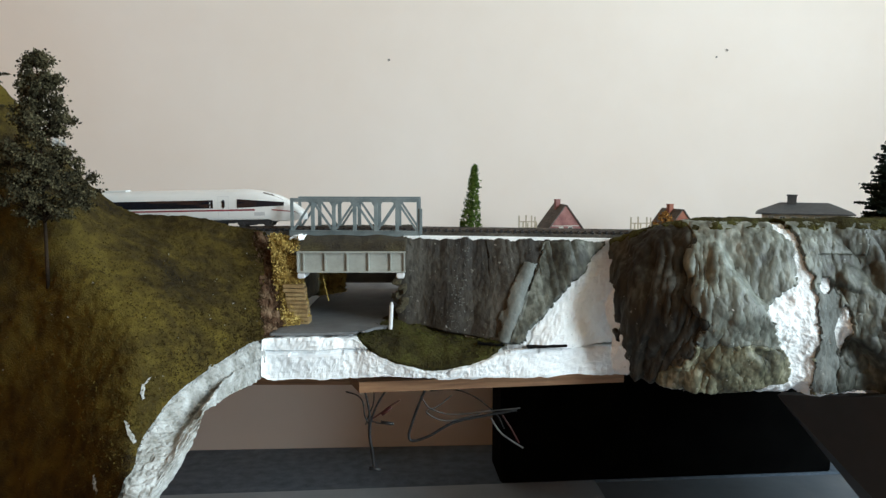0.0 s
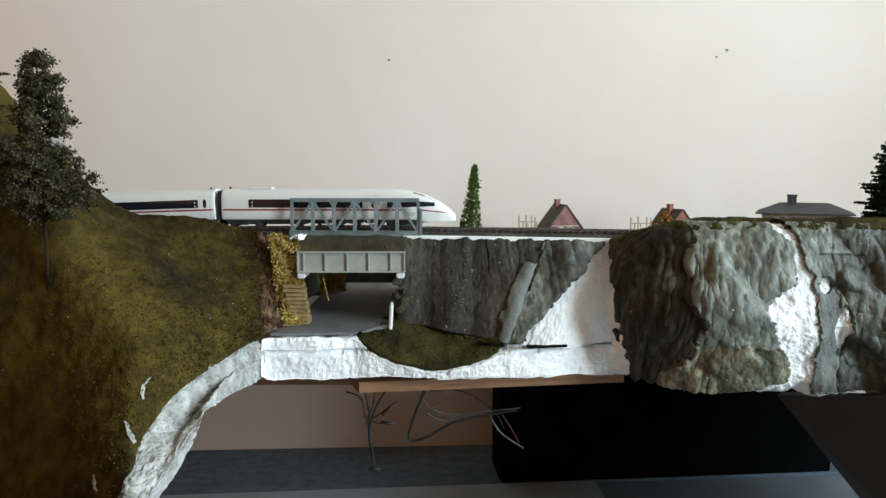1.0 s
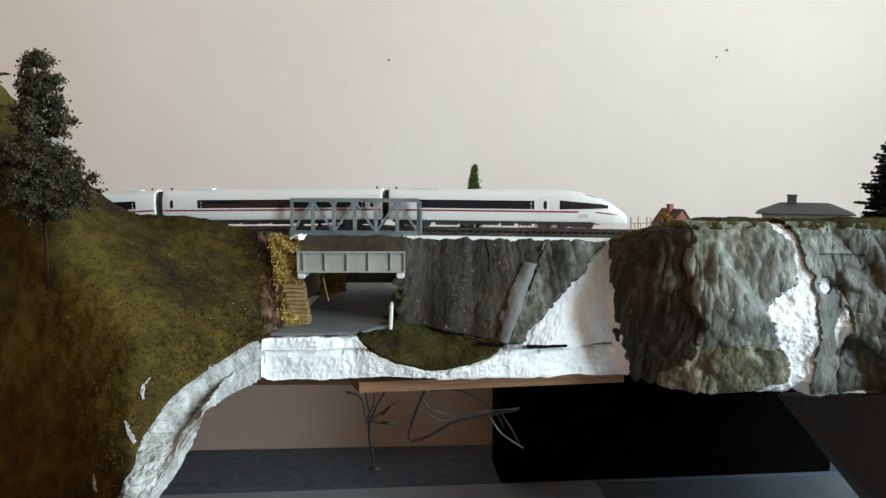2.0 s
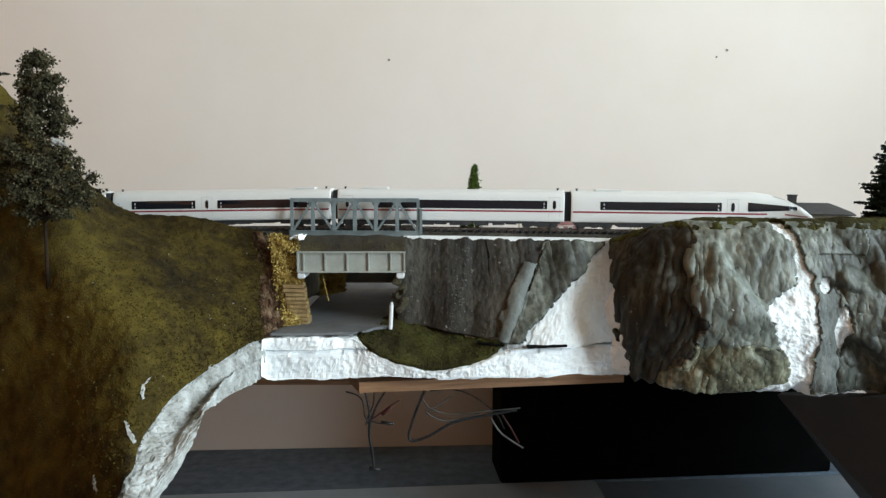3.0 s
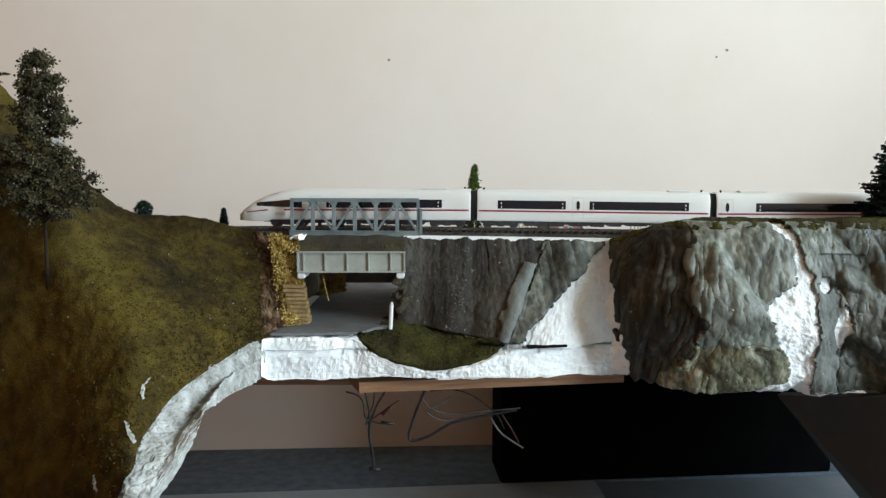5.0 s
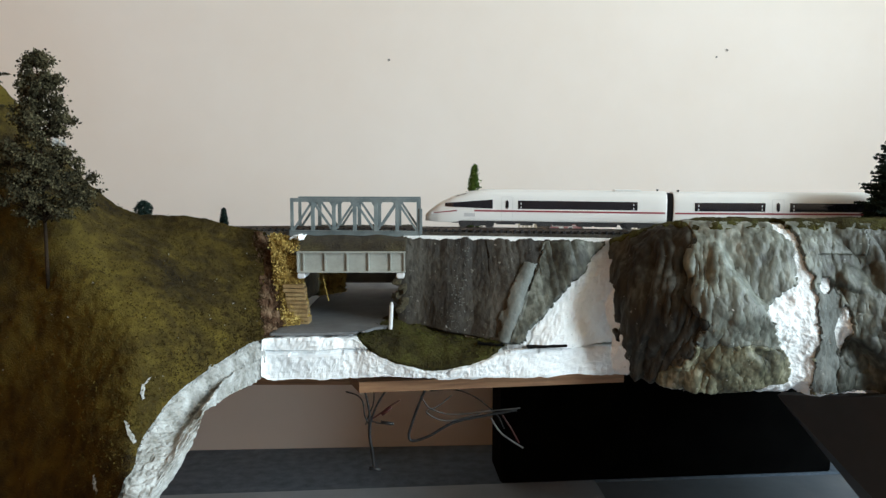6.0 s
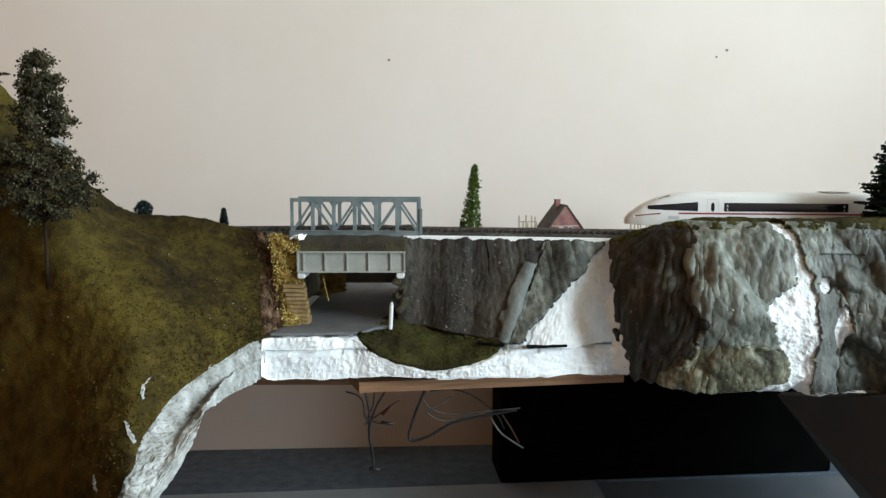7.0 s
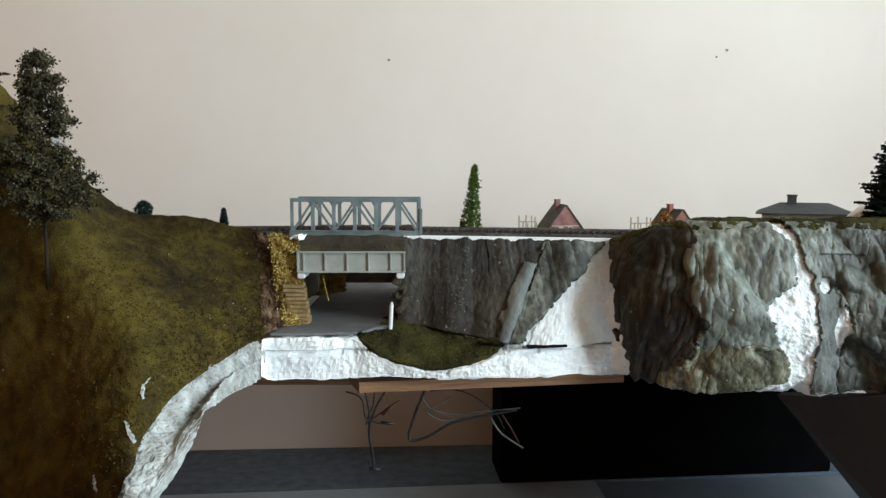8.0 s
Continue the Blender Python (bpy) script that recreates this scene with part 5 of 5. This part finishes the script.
def car_body(nose):
    bm = bmesh.new()
    xs = [-HALF, -HALF + 0.001] + list(np.linspace(-HALF + 0.01, 0.06, 10))
    xs += list(NOSE - np.array((0.078, 0.067, 0.06, 0.055, 0.05, 0.045, 0.04, 0.036, 0.032, 0.028, 0.024, 0.02, 0.016, 0.013, 0.01, 0.0075, 0.0045, 0.002, 0.0))) if nose else list(np.linspace(0.07, HALF - 0.001, 6)) + [HALF]
    rings = []
    for x in xs:
        top = top_at(x, nose)
        low = SKIRT_Z - (0.002 * float(np.interp(NOSE - x, (0, 0.02, 0.035, 0.04), (0.6, 1, 1, 0))) if nose else 0)
        zs = [low + (top - low) * k for k in (0, 0.04, 0.1, 0.25, 0.45, 0.6, 0.72, 0.82, 0.9, 0.95, 0.985, 1.0)]
        sh = 0.985 if x in (-HALF, HALF) else 1
        ring = [(half_width(x, z, nose) * sh, z) for z in zs]
        ring = ring + [(-y, z) for y, z in ring[-2::-1]]
        rings.append([bm.verts.new((x, y, z)) for y, z in ring])
    n = len(rings[0])
    for a, b in zip(rings, rings[1:]):
        for i in range(n):
            bm.faces.new((a[i], a[(i + 1) % n], b[(i + 1) % n], b[i]))
    bm.faces.new(rings[0]), bm.faces.new(rings[-1][::-1])
    return bm


def band(bm, x0, x1, z0, z1, side, nose, out=0.00025, n=10, z0b=None, z1b=None):
    """A thin plate that follows the car's side; z0b and z1b let it taper towards x1."""
    z0b, z1b = z0 if z0b is None else z0b, z1 if z1b is None else z1b
    rows = []
    for i in range(n + 1):
        t = i / n
        x = x0 + (x1 - x0) * t
        lo, hi = z0 + (z0b - z0) * t, z1 + (z1b - z1) * t
        rows.append([(x, side * half_width(x, lo + (hi - lo) * k / 4, nose), lo + (hi - lo) * k / 4) for k in range(5)])
    f = [[bm.verts.new((x, y + side * out, z)) for x, y, z in r] for r in rows]
    k = [[bm.verts.new((x, y - side * 0.0006, z)) for x, y, z in r] for r in rows]
    for i in range(n):
        for j in range(4):
            bm.faces.new((f[i][j], f[i + 1][j], f[i + 1][j + 1], f[i][j + 1]))
    ring_f = [f[i][0] for i in range(n + 1)] + [f[n][j] for j in range(1, 5)] + [f[i][4] for i in range(n - 1, -1, -1)] + [f[0][j] for j in range(3, 0, -1)]
    ring_k = [k[i][0] for i in range(n + 1)] + [k[n][j] for j in range(1, 5)] + [k[i][4] for i in range(n - 1, -1, -1)] + [k[0][j] for j in range(3, 0, -1)]
    for i in range(len(ring_f)):
        j = (i + 1) % len(ring_f)
        bm.faces.new((ring_f[i], ring_f[j], ring_k[j], ring_k[i]))
    loose = [v for v in bm.verts if not v.link_faces]
    bmesh.ops.delete(bm, geom=loose, context="VERTS")
    return bm


WHEELSETS = []


def train_car(nose, windows, doors, label, bogies, cab=None, hump=(), gangway=True):
    th = thing("train_car", Matrix(), label, "train car", "cars of the train")
    part("body", car_body(nose), M_BODY, th, "", True)
    end = NOSE - 0.018 if nose else HALF - 0.002
    for side in (-1, 1):
        for x0, x1 in windows:
            part("window_band", band(bmesh.new(), x0, x1, 0.0226, 0.0318, side, nose), M_WINDOW, th, "dark tinted window band")
            bm = bmesh.new()
            for x in (x0 + 0.0035, x1 - 0.004):
                band(bm, x, x + 0.0012, 0.0235, 0.0255, side, nose, 0.0004, 1)
                band(bm, x, x + 0.0012, 0.0275, 0.0295, side, nose, 0.0004, 1)
            part("window_sign", bm, M_GREYLINE, th, "small pale marks on the window band")
        stripe_end = NOSE - 0.055 if nose else end
        part("stripe", band(bmesh.new(), -HALF + 0.002, stripe_end, 0.0192, 0.021, side, nose, 0.0002, 16), M_RED, th, "red stripe along the side")
        if nose:
            part("stripe", band(bmesh.new(), NOSE - 0.036, NOSE - 0.010, 0.0192, 0.0206, side, nose, 0.0002, 8, 0.0165, 0.0175), M_RED, th, "red stripe along the side")
            part("cab_window", band(bmesh.new(), cab[0], cab[1], 0.0226, 0.0325, side, nose, 0.0003, 12, 0.0242, 0.0282), M_WINDOW, th, "dark pointed cab side window")
            part("badge", band(bmesh.new(), NOSE - 0.056, NOSE - 0.044, 0.0135, 0.0175, side, nose, 0.0002, 2), M_GREYLINE, th, "pale grey badge")
        for x in doors:
            bm = bmesh.new()
            for u in (-0.0062, 0.0058):
                band(bm, x + u, x + u + 0.0004, 0.0105, 0.0355, side, nose, 0.00012, 1)
            band(bm, x - 0.0062, x + 0.0062, 0.0353, 0.0357, side, nose, 0.00012, 2)
            door = part("door", bm, M_GREYLINE, th, "door outlined by thin grey joints")
            bm = bmesh.new()
            for u, h in ((-0.0017, 0.0036), (-0.0008, 0.0048), (0.0, 0.0048), (0.0009, 0.0036)):
                band(bm, x + u, x + u + 0.0009, 0.0272 - h, 0.0272 + h, side, nose, 0.0003, 1)
            part("door_window", bm, M_WINDOW, door, "dark oval door window")
    if nose:
        bm = bmesh.new()
        tops = []
        for x in np.linspace(NOSE - 0.047, NOSE - 0.018, 8):
            t = top_at(x, True)
            tops.append([bm.verts.new((x, half_width(x, t - 0.0016 - 0.0018 * abs(u), True) * u, t - 0.0006 - 0.0021 * u * u + 0.0004)) for u in np.linspace(-0.85, 0.85, 9)])
        for a, b in zip(tops, tops[1:]):
            for i in range(8):
                bm.faces.new((a[i], a[i + 1], b[i + 1], b[i]))
        part("windscreen", bm, M_WINDOW, th, "dark curved windscreen", True)
        for s in (-1, 1):
            bm = bmesh.new()
            x = NOSE - 0.0085
            bmesh.ops.create_uvsphere(bm, u_segments=10, v_segments=6, radius=0.0016, matrix=Matrix.Translation((x, s * half_width(x, 0.0155, True) * 0.93, 0.0155)) @ Matrix.Diagonal((1.6, 0.7, 0.8, 1)))
            part("headlight", bm, M_PALE, th, "clear headlight", True)
    # roof fittings
    bm = bmesh.new()
    for x, ln, h in hump:
        box(bm, (x - ln / 2, -0.007, 0.0425), (x + ln / 2, 0.007, 0.0435 + h), 0.0009)
    if hump:
        part("roof_box", bm, M_BODY, th, "low white roof housing")
    for x in ((-HALF + 0.007,) if nose else (-HALF + 0.007, HALF - 0.007)):
        bm = bmesh.new()
        cyl(bm, (x, -0.004, 0.0439), 0.0011, 0.002, "z", 8)
        cyl(bm, (x, -0.004, 0.0451), 0.0014, 0.0006, "z", 8)
        part("insulator", bm, M_RUBBER, th, "dark roof insulator")
    # bellows
    bm = bmesh.new()
    rings = []
    for k in range(13 if gangway else 3):
        x, s = -HALF - 0.00045 * k, 1.0 if k % 2 else 0.94
        rings.append([bm.verts.new((x, y * s, z)) for y, z in ((-0.0145, 0.0095), (0.0145, 0.0095), (0.0162, 0.03), (0.0125, 0.0415), (-0.0125, 0.0415), (-0.0162, 0.03))])
    for v0, v1 in zip(rings, rings[1:]):
        for i in range(6):
            bm.faces.new((v0[i], v0[(i + 1) % 6], v1[(i + 1) % 6], v1[i]))
    bm.faces.new(rings[0]), bm.faces.new(rings[-1][::-1])
    part("bellows", bm, M_RUBBER, th, "black rubber gangway bellows")
    # underframe
    bm = bmesh.new()
    box(bm, (-HALF + 0.004, -0.0135, 0.0062), ((NOSE - 0.03 if nose else HALF - 0.004), 0.0135, 0.0095), 0.0004)
    x = bogies[0] + 0.026
    rng = random.Random(len(windows) + int(nose))
    while x < bogies[1] - 0.03:
        w = rng.uniform(0.012, 0.026)
        box(bm, (x, -0.0132, rng.choice((0.0036, 0.0042, 0.005))), (min(x + w, bogies[1] - 0.022), 0.0132, 0.0064), 0.0005)
        x += w + rng.uniform(0.0008, 0.007)
    part("underframe", bm, M_UNDER, th, "black underframe with equipment boxes")
    for c in bogies:
        bm = bmesh.new()
        for s in (-1, 1):
            box(bm, (c - 0.0195, s * 0.0125 - 0.001, 0.0035), (c + 0.0195, s * 0.0125 + 0.001, 0.0062), 0.0004)
            for u in (-0.0145, 0.0145):
                box(bm, (c + u - 0.003, s * 0.0127 - 0.0013, 0.0022), (c + u + 0.003, s * 0.0127 + 0.0013, 0.0066), 0.0005)
            box(bm, (c - 0.004, s * 0.0128 - 0.0012, 0.0026), (c + 0.004, s * 0.0128 + 0.0012, 0.0075), 0.0005)
        box(bm, (c - 0.004, -0.012, 0.004), (c + 0.004, 0.012, 0.0065))
        bogie = part("bogie", bm, M_UNDER, th, "black bogie frame")
        for u in (-0.0145, 0.0145):
            bm = bmesh.new()
            for s in (-1, 1):
                cyl(bm, (0, s * 0.0082, 0), 0.0053, 0.0024, "y", 18)
                cyl(bm, (0, s * 0.0096, 0), 0.002, 0.001, "y", 8)
            cyl(bm, (0, 0, 0), 0.001, 0.019, "y", 8)
            ws = part("wheelset", bm, M_WHEEL, bogie, "metal wheels on an axle")
            ws.location = (c + u, 0, 0.0053)
            WHEELSETS.append(ws)
    return th


def u_to_x(u, nose):
    return -HALF + u * ((NOSE if nose else HALF) + HALF)


def spans(nose, *us):
    return [(u_to_x(a, nose), u_to_x(b, nose)) for a, b in us]


front_car = train_car(True, spans(True, (0.12, 0.61)), [u_to_x(0.655, True)], "white high-speed train end car with red stripe and pointed nose", (-0.1, 0.081), (u_to_x(0.715, True), u_to_x(0.915, True)), ((-0.085, 0.03, 0.0012),))
long_car = train_car(False, spans(False, (0.165, 0.925)), [u_to_x(0.045, False), u_to_x(0.956, False)], "white high-speed train middle car with one long window band", (-0.1, 0.1), None, ((-0.085, 0.03, 0.0014),))
split_car = train_car(False, spans(False, (0.09, 0.385), (0.487, 0.91)), [u_to_x(0.438, False)], "white high-speed train middle car with door between window bands", (-0.1, 0.1), None, ((0.095, 0.024, 0.001),), False)
rear_car = train_car(True, spans(True, (0.12, 0.61)), [u_to_x(0.655, True)], "white high-speed train end car with red stripe and pointed nose", (-0.1, 0.081), (u_to_x(0.715, True), u_to_x(0.915, True)), ((-0.085, 0.03, 0.0012),))

# ---- sleepers, part by part ----
bm = bmesh.new()
box(bm, (-0.0014, -0.015, -0.0045), (0.0014, 0.015, -0.0024))
for s in (-1, 1):
    box(bm, (-0.001, s * 0.00825 - 0.002, -0.0026), (0.001, s * 0.00825 + 0.002, -0.0012))
sleeper_mesh = mesh_of(bm, "sleeper", M_SLEEPER)
x = -1.12
while x < 1.13:
    ob = new("sleeper", sleeper_mesh)
    ob.parent = track
    ob.matrix_basis = pose(x, track_y(x), track_z(x), 0, 0, -4.0)
    x += 0.0077
bm = bmesh.new()
g = np.array([[(x, track_y(x) + w, track_z(x) - h) for x in np.linspace(-1.15, 1.15, 120)] for w, h in ((-0.024, 0.0078), (-0.0165, 0.0044), (0.0165, 0.0044), (0.024, 0.0078))])
sheet(bm, g)
part("track_bed", bm, M_DARKROCK, track, "thin dark ballast bed")


# ---- what moves ----
def gap_x(t):
    """Where the joint behind the leading car stands."""
    return 0.98 * (0.000136590 * t ** 4 - 0.00237332 * t ** 3 + 0.01639585 * t ** 2 + 0.15939568 * t - 0.43207147) + 0.0095 * (max(0, t - 3.5) / 4) ** 3


def car_pose(x, turned=False):
    a, b = x - 0.09, x + 0.09
    pa, pb = Vector((a, track_y(a), track_z(a))), Vector((b, track_y(b), track_z(b)))
    d = pb - pa
    m = Matrix.Translation((pa + pb) / 2) @ Matrix.Rotation(math.atan2(d.y, d.x), 4, "Z") @ Matrix.Rotation(-math.asin(d.z / d.length), 4, "Y")
    return m @ Matrix.Rotation(math.pi, 4, "Z") if turned else m


def motions():
    times = [i * 0.1 for i in range(81)]
    for car, offset, turned in ((front_car, PITCH / 2, False), (long_car, -PITCH / 2, False), (split_car, -1.5 * PITCH, False), (rear_car, -2.5 * PITCH, True)):
        walk(car, [(t, car_pose(gap_x(t) + offset, turned)) for t in times])
    ticks = [i / 30 for i in range(241)]
    for ws in WHEELSETS:
        turned = ws.parent.parent == rear_car
        home = Vector(ws.location)
        rows = []
        for t in ticks:
            roll = (gap_x(t) - gap_x(0)) / 0.0053 * (-1 if turned else 1)
            rows.append((t, Matrix.Translation(home) @ Matrix.Rotation(roll, 4, "Y")))
        walk(ws, rows)


motions()
